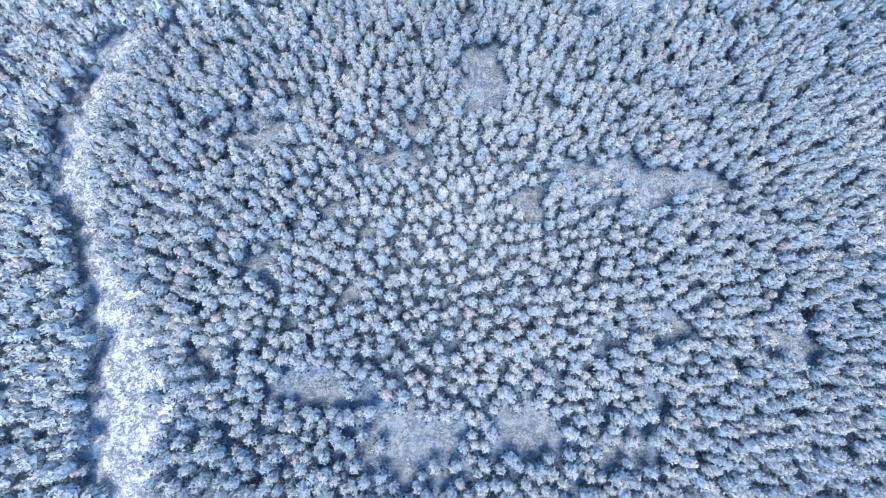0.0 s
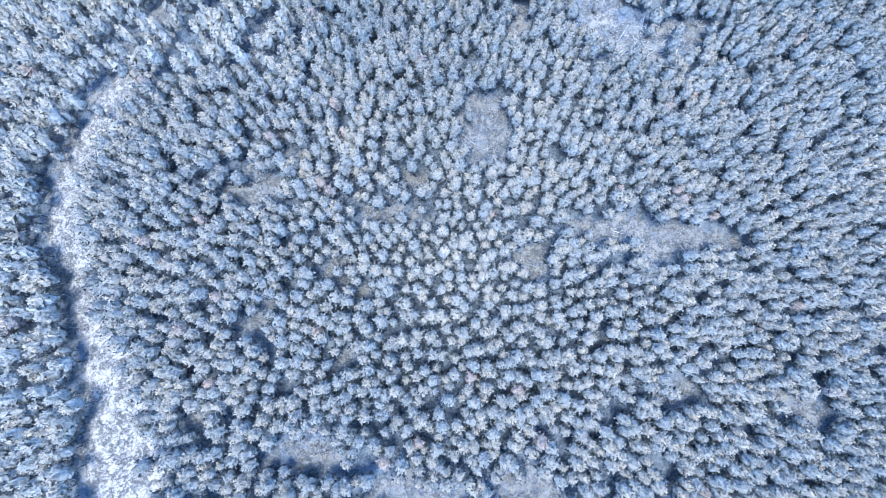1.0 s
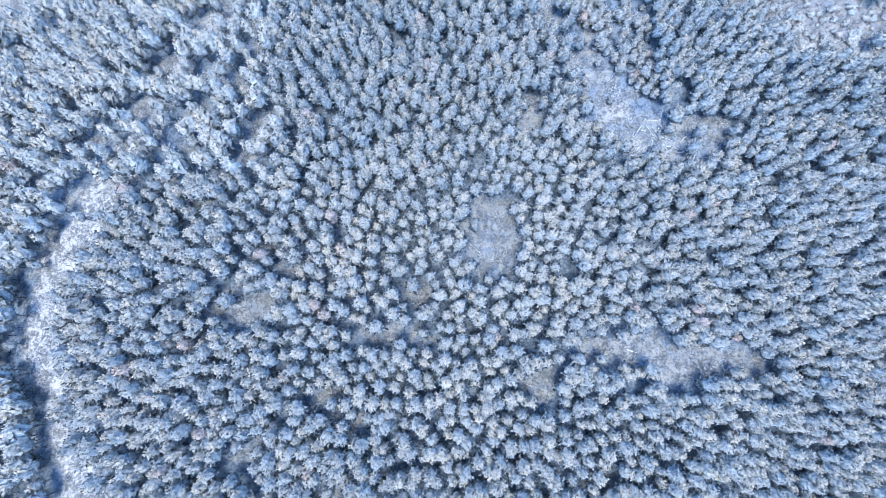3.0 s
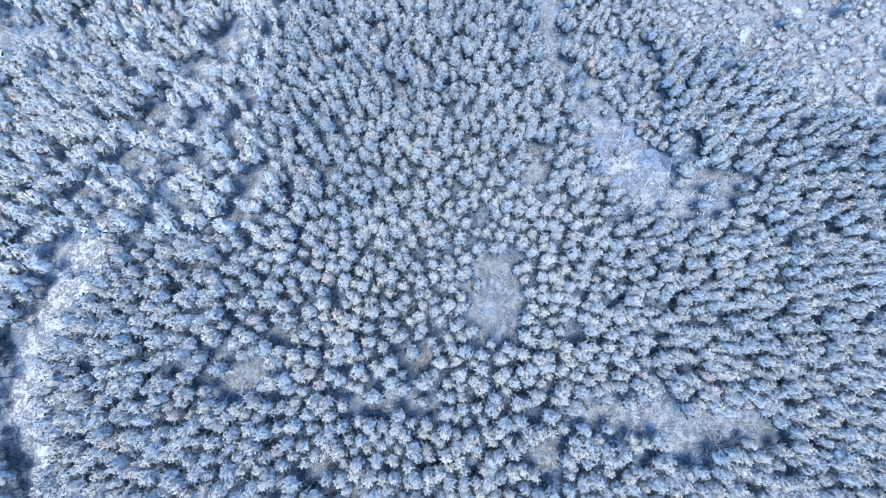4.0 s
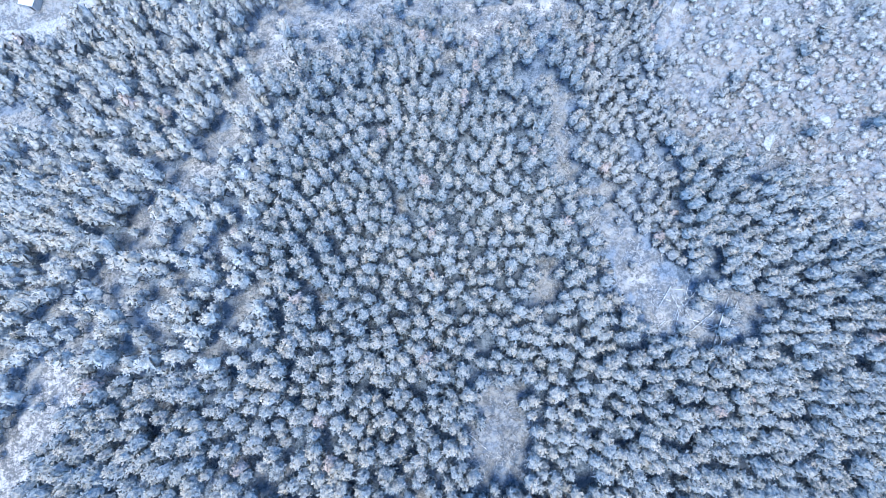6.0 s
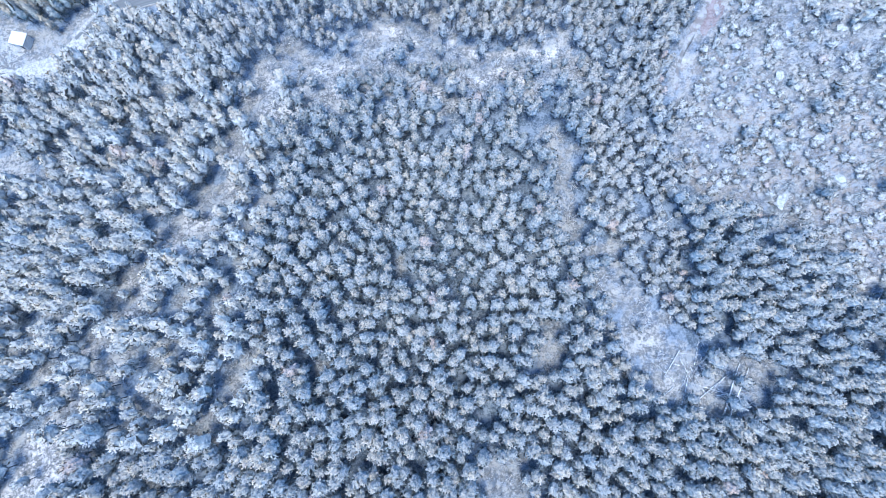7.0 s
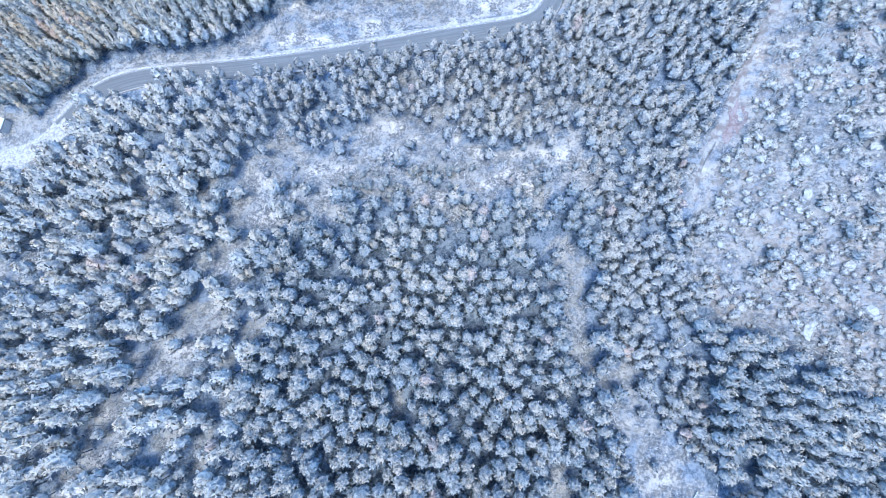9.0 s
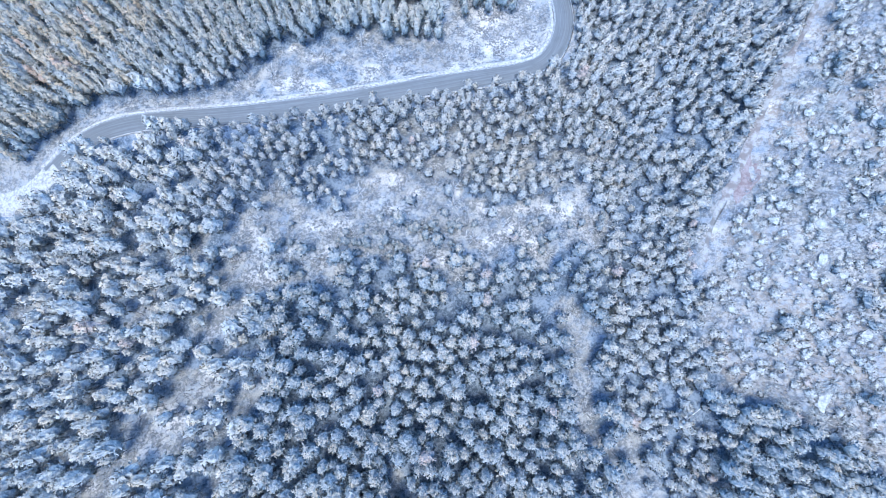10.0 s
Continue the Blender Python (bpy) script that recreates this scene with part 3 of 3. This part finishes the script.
for kind in range(5):
    p, r = scatter(KIND_STEPS[kind], 0.36, 31 + kind)
    x, y = p.T
    share = open_share(x, y)
    if kind == 2:
        share = share * np.where(sharp(x, y, 16.0, 8) > -0.2, 0.97, 0.55)
    if kind == 3:
        share = share * 0.85
    if kind == 0:
        share = share * np.where((y > 152) & (x < 45), 0.72, 0.96)
        share = share * np.where((y < -8) & (x < 60), 0.85, 1.0)
    if kind == 4:
        share = share * np.where((y > 60) & (sharp(x, y, 15.0, 44) < -0.3), 0.3, 0.92)
    keep = (kind_of(x, y) == kind) & (r.uniform(size=len(p)) < share)
    p = p[keep]
    order = np.argsort(np.hypot(p[:, 0] - KIND_MIDDLES[kind][0], (p[:, 1] - KIND_MIDDLES[kind][1]) * (0.35 if kind == 0 else 1)))
    first, rest = p[order[: KIND_SINGLES[kind]]], p[order[KIND_SINGLES[kind] :]]
    single_trees(KIND_NAMES[kind], first, tree_set(kind, 1, 6), (KIND_MATS[kind][1], BARK), 60 + kind, KIND_LABELS[kind], "tree", "trees of the snowy wood", SIZES[kind])
    if len(rest):
        thicket(KIND_NAMES[kind].replace("_tree", "") + "_wood", rest, tree_set(kind, 0, 8), (KIND_MATS[kind][0], BARK), 70 + kind,
            "dense wood of " + KIND_LABELS[kind].split(" with ")[0].split(" loaded ")[0] + "s under white rime", "forest", SIZES[kind])


# ---- shrubs ----
def shrub_shape(seed, twigs, radius, height, width):
    """A leafless bush: rimed stems fanning out of one foot, each with a few side twigs."""
    r = np.random.RandomState(seed)
    verts, faces = [], []

    def twig(foot, way, length, wide, rime):
        side = np.cross(way, r.normal(0, 1, 3))
        side *= wide / (np.linalg.norm(side) + 1e-9)
        n = len(verts)
        verts.extend([np.r_[foot + side, rime * 0.4], np.r_[foot - side, rime * 0.4], np.r_[foot + way * length, rime]])
        faces.append((n, n + 1, n + 2))

    for i in range(twigs):
        a, e = r.uniform(0, 6.283), r.uniform(0.35, 1.4)
        way = np.array((math.cos(a) * math.cos(e), math.sin(a) * math.cos(e), math.sin(e)))
        foot = np.array((r.normal(0, radius * 0.3), r.normal(0, radius * 0.3), -0.05))
        length = height * r.uniform(0.6, 1.15)
        twig(foot, way, length, width, r.uniform(0.5, 1.0))
        for j in range(2):
            turn = way + r.normal(0, 0.55, 3)
            turn[2] = abs(turn[2])
            twig(foot + way * length * r.uniform(0.35, 0.85), turn / np.linalg.norm(turn), length * r.uniform(0.25, 0.5), width * 0.8, r.uniform(0.6, 1.0))
    return (np.array(verts), np.array(faces)),


def shrub_places():
    p, r = scatter(1.7, 0.45, 91)
    x, y = p.T
    share = open_share(x, y)
    d = np.where(share < 0.5, 0.9, 0.05)
    d = np.where((y > 60) & (y < 185) & (x < -39) & (sharp(x, y, 15.0, 44) < -0.2), 0.7, d)
    d = np.where(in_band(x, y, STRIP, 1.0), np.where(y < 88, 0.8, 0.9), d)
    d = np.where(inside(x, y, NORTH), np.where(sharp(x, y, 14.0, 33) > -0.4, 0.95, 0.15), d)
    d = np.where(inside(x, y, ROCKY), 0.95, d)
    d = np.where(inside(x, y, OPEN_NORTH), np.where(sharp(x, y, 18.0, 35) > -0.2, 0.6, 0.1), d)
    d = np.where(inside(x, y, YARD_AREA) | inside(x, y, GLADE), 0.12, d)
    d = np.where(in_band(x, y, GAP), 0.3, d)
    d = np.where((near(x, y, ROAD)[0] < 5.0) | (near(x, y, TRACK)[0] < 2.2), 0.0, d)
    return p[r.uniform(size=len(p)) < d]


sp = shrub_places()
thicket("frosted_shrubs", sp, [shrub_shape(s, 9, 1.1, 1.7, 0.042) for s in range(8)], (TWIG,), 92, "leafless rime-covered shrubs and dead grass in the open ground", "shrubs", (0.6, 1.5))


# ---- leafless saplings of the clearings ----
def bare_saplings():
    r = np.random.RandomState(23)
    spots = []
    for cx, cy, a, b, turn, left in CLEARINGS:
        for _ in range(max(1, int(a * b / 9))):
            q, w = r.uniform(0, 6.283), math.sqrt(r.uniform(0, 1))
            u, v, c, d = a * w * math.cos(q), b * w * math.sin(q), math.cos(radians(turn)), math.sin(radians(turn))
            spots.append((cx + u * c - v * d, cy + u * d + v * c))
    for area, many in ((NORTH, 46), (OPEN_NORTH, 24)):
        lo, hi = np.min(area, 0), np.max(area, 0)
        while many:
            x, y = r.uniform(lo[0], hi[0]), r.uniform(lo[1], min(hi[1], 265))
            if inside(np.array([x]), np.array([y]), area)[0] and near(np.array([x]), np.array([y]), ROAD)[0][0] > 6:
                spots.append((x, y))
                many -= 1
    for k in range(0, len(GAP), 3):
        spots.append((GAP[k, 0] + r.normal(0, 2), GAP[k, 1] + r.normal(0, 2)))
    crowns = [mesh_of("twig_crown", *shrub_shape(700 + k, 22, 0.25, 2.5, 0.065)[0], [TWIG_ONE]) for k in range(5)]
    trunk = mesh_of("trunk", *trunk_shape(2.2, 0.07), [BARK])
    zs = ground_height(np.array(spots)[:, 0], np.array(spots)[:, 1])
    for (x, y), z in zip(spots, zs):
        s = r.uniform(0.6, 1.35)
        base = new("bare_sapling")
        base.matrix_basis = pose(x, y, z, 0, 0, r.uniform(0, 360)) @ Matrix.Diagonal((s, s, s, 1))
        tagged(base, "leafless rime-white sapling with fine spreading twigs", "tree", "bare saplings in the clearings")
        part("trunk", trunk, base)
        part("twig_crown", crowns[r.randint(5)], base, "fan of thin frosted twigs").location = (0, 0, 0.5)


bare_saplings()


# ---- young conifers of the northern clearing ----
def young_conifers():
    r = np.random.RandomState(17)
    spots = []
    for cx, cy, many, wide in ((-21, 179, 12, 4), (-3, 182, 10, 5), (-1, 167, 7, 4), (5, 183, 6, 3), (-12, 177, 8, 4), (-42, 180, 6, 6), (25, 182, 10, 7), (40, 184, 6, 4)):
        for _ in range(many):
            spots.append((cx + r.normal(0, wide * 0.6), cy + r.normal(0, wide * 0.5)))
    shapes = [(crown_shape(300 + k, 3.6, 1.5, 0.25, 6, (0.1, 0.9), 0.12, 1.8, 0.05, 0.4), trunk_shape(2.6, 0.07)) for k in range(4)]
    single_trees("young_conifer", np.array(spots), shapes, (CROWN_ONE, BARK), 18, "small snow-crusted young conifer in the clearing", "tree", "young conifers in the clearing", (0.5, 1.1))


young_conifers()


# ---- fallen trunks ----
def log_mesh(length, thick, seed):
    r = np.random.RandomState(seed)
    rings, sides = 9, 7
    bend = np.cumsum(r.normal(0, 0.05, (rings, 2)), 0)
    v = []
    for i in range(rings):
        t = i / (rings - 1)
        for k in range(sides):
            a = k * 2 * math.pi / sides
            w = thick * (1 - 0.6 * t) * r.uniform(0.9, 1.1)
            v.append((bend[i, 0] + w * math.cos(a), length * t, bend[i, 1] + w * math.sin(a)))
    f = []
    for i in range(rings - 1):
        for k in range(sides):
            a, b = i * sides + k, i * sides + (k + 1) % sides
            f += [(a, b, b + sides), (a, b + sides, a + sides)]
    n = len(v)
    v += [(bend[0, 0], 0, bend[0, 1]), (bend[-1, 0], length, bend[-1, 1])]
    for k in range(sides):
        f += [(n, (k + 1) % sides, k), (n + 1, n - sides + k, n - sides + (k + 1) % sides)]
    # broken side branches
    for j in range(5):
        t, a = r.uniform(0.4, 0.95), r.uniform(0, math.pi)
        p = np.array((0, length * t, 0.0)) + np.array((bend[int(t * 8), 0], 0, bend[int(t * 8), 1]))
        way = np.array((math.cos(a), 0.8, abs(math.sin(a)) * 0.7))
        m = len(v)
        v += [tuple(p + (0.06, 0, 0)), tuple(p - (0.06, 0, 0)), tuple(p + (0, 0, 0.1)), tuple(p + way * r.uniform(0.6, 1.3))]
        f += [(m, m + 1, m + 3), (m + 1, m + 2, m + 3), (m + 2, m, m + 3)]
    return mesh_of("fallen_trunk", np.array(v, float), np.array(f), [LOG])


def fallen_trunk(x0, y0, x1, y1, thick, seed, rest=0.25):
    z = ground_height(np.array([x0, x1]), np.array([y0, y1])) + rest
    a, b = Vector((x0, y0, z[0])), Vector((x1, y1, z[1]))
    ob = new("fallen_trunk", log_mesh((b - a).length, thick, seed))
    ob.matrix_basis = Matrix.Translation(a) @ (b - a).to_track_quat("Y", "Z").to_matrix().to_4x4()
    tagged(ob, "long pale fallen trunk dusted with snow", "log", "fallen trunks")


for k, (x0, y0, x1, y1, th) in enumerate(((72, 87, 77, 100, 0.24), (73.5, 87, 79, 99, 0.22), (61, 100, 70, 96, 0.2), (59, 134, 65, 138, 0.22), (32, 212, 37, 220, 0.24), (31, 213, 36, 221.5, 0.2),
                                         (27, 217, 32, 212, 0.2), (-86, 203, -76, 196, 0.22), (66, 91, 74, 97, 0.16), (63, 103, 58, 96, 0.16), (34, 214, 39, 218, 0.16), (48, 205, 53, 213, 0.16),
                                         (6, 70, 13, 64, 0.14), (-52, 54, -44, 50, 0.15), (50, 38, 58, 35, 0.15))):
    fallen_trunk(x0, y0, x1, y1, th, 400 + k)


rw = np.random.RandomState(61)
for k in range(16):
    x0, y0, way, far = 70 + rw.normal(0, 4.5), 96 + rw.normal(0, 3.5), rw.uniform(0, 6.283), rw.uniform(5, 9)
    fallen_trunk(x0, y0, x0 + far * math.cos(way), y0 + far * math.sin(way), rw.uniform(0.09, 0.15), 430 + k, rw.uniform(0.15, 0.6))


# ---- boulders of the rocky slope ----
def boulder_meshes(seed):
    bm = bmesh.new()
    bmesh.ops.create_icosphere(bm, subdivisions=2, radius=1.0)
    for q in bm.verts:
        k = 1 + 0.6 * noise.noise(q.co * 1.3 + Vector((seed * 7.1, 0, 0))) + 0.3 * noise.noise(q.co * 3.3 + Vector((0, seed * 3.3, 0)))
        q.co = Vector((q.co.x * k, q.co.y * k * 0.85, q.co.z * k * 0.42))
    rock = bpy.data.meshes.new("boulder")
    bm.to_mesh(rock)
    rock.materials.append(ROCK)
    low = [q for q in bm.verts if q.co.z < 0.12 + 0.12 * noise.noise(q.co * 2.2 + Vector((seed, 9, 0)))]
    bmesh.ops.delete(bm, geom=low, context="VERTS")
    bm.normal_update()
    for q in bm.verts:
        q.co += q.normal * 0.03 + Vector((0, 0, 0.0 if q.is_boundary else 0.10))
    cap = bpy.data.meshes.new("snow_cap")
    bm.to_mesh(cap)
    cap.materials.append(CAP_SNOW)
    for me in (rock, cap):
        me.polygons.foreach_set("use_smooth", np.full(len(me.polygons), False))
    bm.free()
    return rock, cap


def boulders():
    kinds = [boulder_meshes(k) for k in range(7)]
    r = np.random.RandomState(77)
    n = 0
    while n < 110:
        x, y = r.uniform(70, 140), r.uniform(108, 250)
        a = np.array([x]), np.array([y])
        if not inside(*a, ROCKY)[0] or near(*a, TRACK)[0][0] < 4 or x > 122 + 0.2 * (y + 40):
            continue
        if r.uniform() > (0.9 if x > 84 and y < 215 else 0.35):
            continue
        rock, cap = kinds[r.randint(7)]
        s = r.uniform(0.5, 1.0) + 1.4 * r.uniform() ** 3
        ob = new("boulder", rock)
        ob.matrix_basis = pose(x, y, float(ground_height(*a)[0]) + 0.1, 0, 0, r.uniform(0, 360)) @ Matrix.Diagonal((s * r.uniform(0.8, 1.5), s, s, 1))
        tagged(ob, "grey boulder on the scrubby slope under a snow cap", "rock", "boulders on the rocky slope")
        part("snow_cap", cap, ob, "thick white snow cap")
        n += 1


boulders()


# ---- low bushes of the rocky slope ----
def low_bushes():
    p, r = scatter(2.5, 0.45, 97)
    x, y = p.T
    ok = inside(x, y, ROCKY) & (near(x, y, TRACK)[0] > 3.5) & (r.uniform(size=len(p)) < 0.8 + 0.4 * sharp(x, y, 12.0, 98))
    shapes = [(crown_shape(500 + k, 1.25, 1.35, 0.05, 2, (0.1, 0.9), 0.15, 2.4, 0.1, 0.5),) for k in range(8)]
    thicket("low_bushes", p[ok], shapes, (SCRUB,), 99, "low snow-plastered scrub bushes on the open slope", "bushes", (0.35, 1.35))


low_bushes()


# ---- snow-bent bamboo ----
def arching(seed, stems, reach):
    r = np.random.RandomState(seed)
    v, f = [np.zeros(3)], []
    lead = r.uniform(0, 6.283)
    for _ in range(stems):
        a = lead + r.normal(0, 1.1)
        out, side = np.array((math.cos(a), math.sin(a), 0)), np.array((-math.sin(a), math.cos(a), 0))
        L, top, w = reach * r.uniform(0.4, 1.2), r.uniform(0.6, 1.6), r.uniform(0.03, 0.065)
        n = len(v)
        for k in range(1, 5):
            t = k / 4
            p = out * L * t + np.array((0, 0, top * (1.9 * t - 1.75 * t * t) * 1.6))
            ww = w * (0.5 + 1.6 * t * (1.15 - t))
            v += [p + side * ww, p + np.array((0, 0, ww * 0.7)), p - side * ww]
        f += [(0, n, n + 1), (0, n + 1, n + 2)]
        for k in range(3):
            b = n + 3 * k
            f += [(b, b + 3, b + 4), (b, b + 4, b + 1), (b + 1, b + 4, b + 5), (b + 1, b + 5, b + 2)]
    v = np.array(v)
    return np.c_[v, np.clip(0.35 + 0.3 * v[:, 2], 0.2, 0.9)], np.array(f)


def bamboo():
    r = np.random.RandomState(55)
    shapes = [mesh_of("bent_bamboo", *arching(k, 80, 2.1), [CROWN_BUSH_ONE]) for k in range(6)]
    n = 0
    while n < 130:
        x, y = r.uniform(66, 145), r.uniform(105, 250)
        a = np.array([x]), np.array([y])
        if not inside(*a, ROCKY)[0] or near(*a, TRACK)[0][0] < 4 or x > 124 + 0.2 * (y + 40):
            continue
        s = r.uniform(0.6, 1.3)
        ob = new("bent_bamboo", shapes[r.randint(6)])
        ob.matrix_basis = pose(x, y, float(ground_height(*a)[0]) - 0.05, 0, 0, r.uniform(0, 360)) @ Matrix.Diagonal((s, s, s, 1))
        tagged(ob, "clump of bamboo bent to the ground by snow", "bamboo", "bamboo clumps on the slope")
        n += 1


bamboo()


# ---- roadside ----
def box_mesh(name, sx, sy, sz, mat, bevel, wobble=0.0):
    bm = bmesh.new()
    bmesh.ops.create_cube(bm, size=1.0)
    bmesh.ops.scale(bm, vec=(sx, sy, sz), verts=bm.verts)
    bmesh.ops.translate(bm, vec=(0, 0, sz / 2), verts=bm.verts)
    bmesh.ops.bevel(bm, geom=list(bm.edges), offset=bevel, segments=2, affect="EDGES")
    for q in bm.verts:
        q.co += Vector((noise.noise(q.co * 2), noise.noise(q.co * 2 + Vector((5, 0, 0))), noise.noise(q.co * 3))) * wobble
    me = bpy.data.meshes.new(name)
    bm.to_mesh(me)
    bm.free()
    me.materials.append(mat)
    return me


def guard_blocks():
    body, cap = box_mesh("guard_block", 2.1, 0.4, 0.62, CONCRETE, 0.04), box_mesh("snow_cap", 2.0, 0.5, 0.2, SNOW, 0.08, 0.05)
    way = np.gradient(seg[:, :2], axis=0)
    far = 0
    for i in range(len(seg)):
        if -46 < seg[i, 0] < 33 and seg[i, 1] < 236 and i - far >= 3 and (i // 9) % 4 != 3:
            far = i
            d = way[i] / np.linalg.norm(way[i])
            p = seg[i, :2] + np.array((d[1], -d[0])) * 3.4
            ob = new("guard_block", body)
            ob.matrix_basis = pose(p[0], p[1], float(road_line_z[i]) - 0.1, 0, 0, math.degrees(math.atan2(d[1], d[0])))
            tagged(ob, "low grey concrete guard block beside the road", "barrier", "guard blocks along the road")
            c = part("snow_cap", cap, ob, "strip of white snow")
            c.location = (0, 0, 0.6)


guard_blocks()


def utility_pole(x, y):
    v, f = trunk_shape(8.0, 0.17, 10)
    base = new("utility_pole")
    base.matrix_basis = pose(x, y, float(ground_height(np.array([x]), np.array([y]))[0]))
    tagged(base, "dark weathered wooden utility pole beside the road bend", "pole")
    part("shaft", mesh_of("shaft", v * (1, 1, 1.0), f, [POLE]), base)
    arm = part("crossarm", box_mesh("crossarm", 1.5, 0.12, 0.12, POLE, 0.015), base, "short dark crossarm")
    arm.location = (0, 0, 7.2)


utility_pole(39.6, 236.0)


def hut(x, y, turn):
    z = float(ground_height(np.array([x]), np.array([y]))[0])
    base = new("hut")
    base.matrix_basis = pose(x, y, z, 0, 0, turn)
    tagged(base, "small flat-roofed pale hut with snow on its roof", "hut")
    walls = part("wall", box_mesh("wall", 4.6, 3.9, 2.9, PLASTER, 0.03), base, "pale plastered wall")
    walls.location = (0, 0, -0.4)
    roof = part("roof", box_mesh("roof", 5.2, 4.5, 0.22, CONCRETE, 0.04), base, "grey concrete roof slab")
    roof.location = (0, 0, 2.5)
    snow = part("roof_snow", box_mesh("roof_snow", 5.05, 4.35, 0.26, FRESH_SNOW, 0.1, 0.03), base, "smooth white snow layer")
    snow.location = (0, 0, 2.71)
    door = part("door", box_mesh("door", 0.9, 0.08, 1.95, POLE, 0.01), base, "dark wooden door")
    door.location = (1.0, -1.97, 0.0)


hut(-133.4, 200.2, -12)


def plot_ridges():
    for k in range(5):
        line = spline([(-150, 189.5 - 2.4 * k), (-140, 190.5 - 2.4 * k), (-124, 190 - 2.4 * k)])
        z = ground_height(line[:, 0], line[:, 1])
        ob = ribbon("plot_ridge", line, z, (-0.7, -0.35, 0, 0.35, 0.7), (-0.1, 0.1, 0.16, 0.1, -0.1), SNOW, "low snowy earth ridge of a terraced plot", "terrace", smooth_random(len(line), 5, 0.2, 200 + k))


plot_ridges()


# ---- bare earth by the track ----
def soil_patch(x, y, rx, ry, turn):
    r = np.random.RandomState(9)
    rings, sides = 5, 26
    v = [(x, y)]
    for i in range(1, rings + 1):
        for k in range(sides):
            a = k * 2 * math.pi / sides
            w = i / rings * (1 + 0.22 * math.sin(3 * a + 1) + 0.12 * math.sin(7 * a))
            px, py = rx * w * math.cos(a), ry * w * math.sin(a)
            c, q = math.cos(radians(turn)), math.sin(radians(turn))
            v.append((x + px * c - py * q, y + px * q + py * c))
    v = np.array(v)
    z = ground_height(v[:, 0], v[:, 1]) + 0.09
    z[-sides:] -= 0.16
    f = [(0, 1 + k, 1 + (k + 1) % sides) for k in range(sides)]
    for i in range(rings - 1):
        for k in range(sides):
            a, b = 1 + i * sides + k, 1 + i * sides + (k + 1) % sides
            f += [(a, a + sides, b + sides), (a, b + sides, b)]
    ob = new("soil_patch", mesh_of("soil_patch", np.c_[v, z], np.array(f), [RED_SOIL], smooth=True))
    tagged(ob, "bare reddish earth patch flecked with snow beside the track", "soil", kind="structure")


RED_SOIL = make_stone("red_earth", (0.23, 0.165, 0.155), (0.36, 0.30, 0.29), 0.8)
soil_patch(77.5, 194.5, 2.2, 6.5, -22)
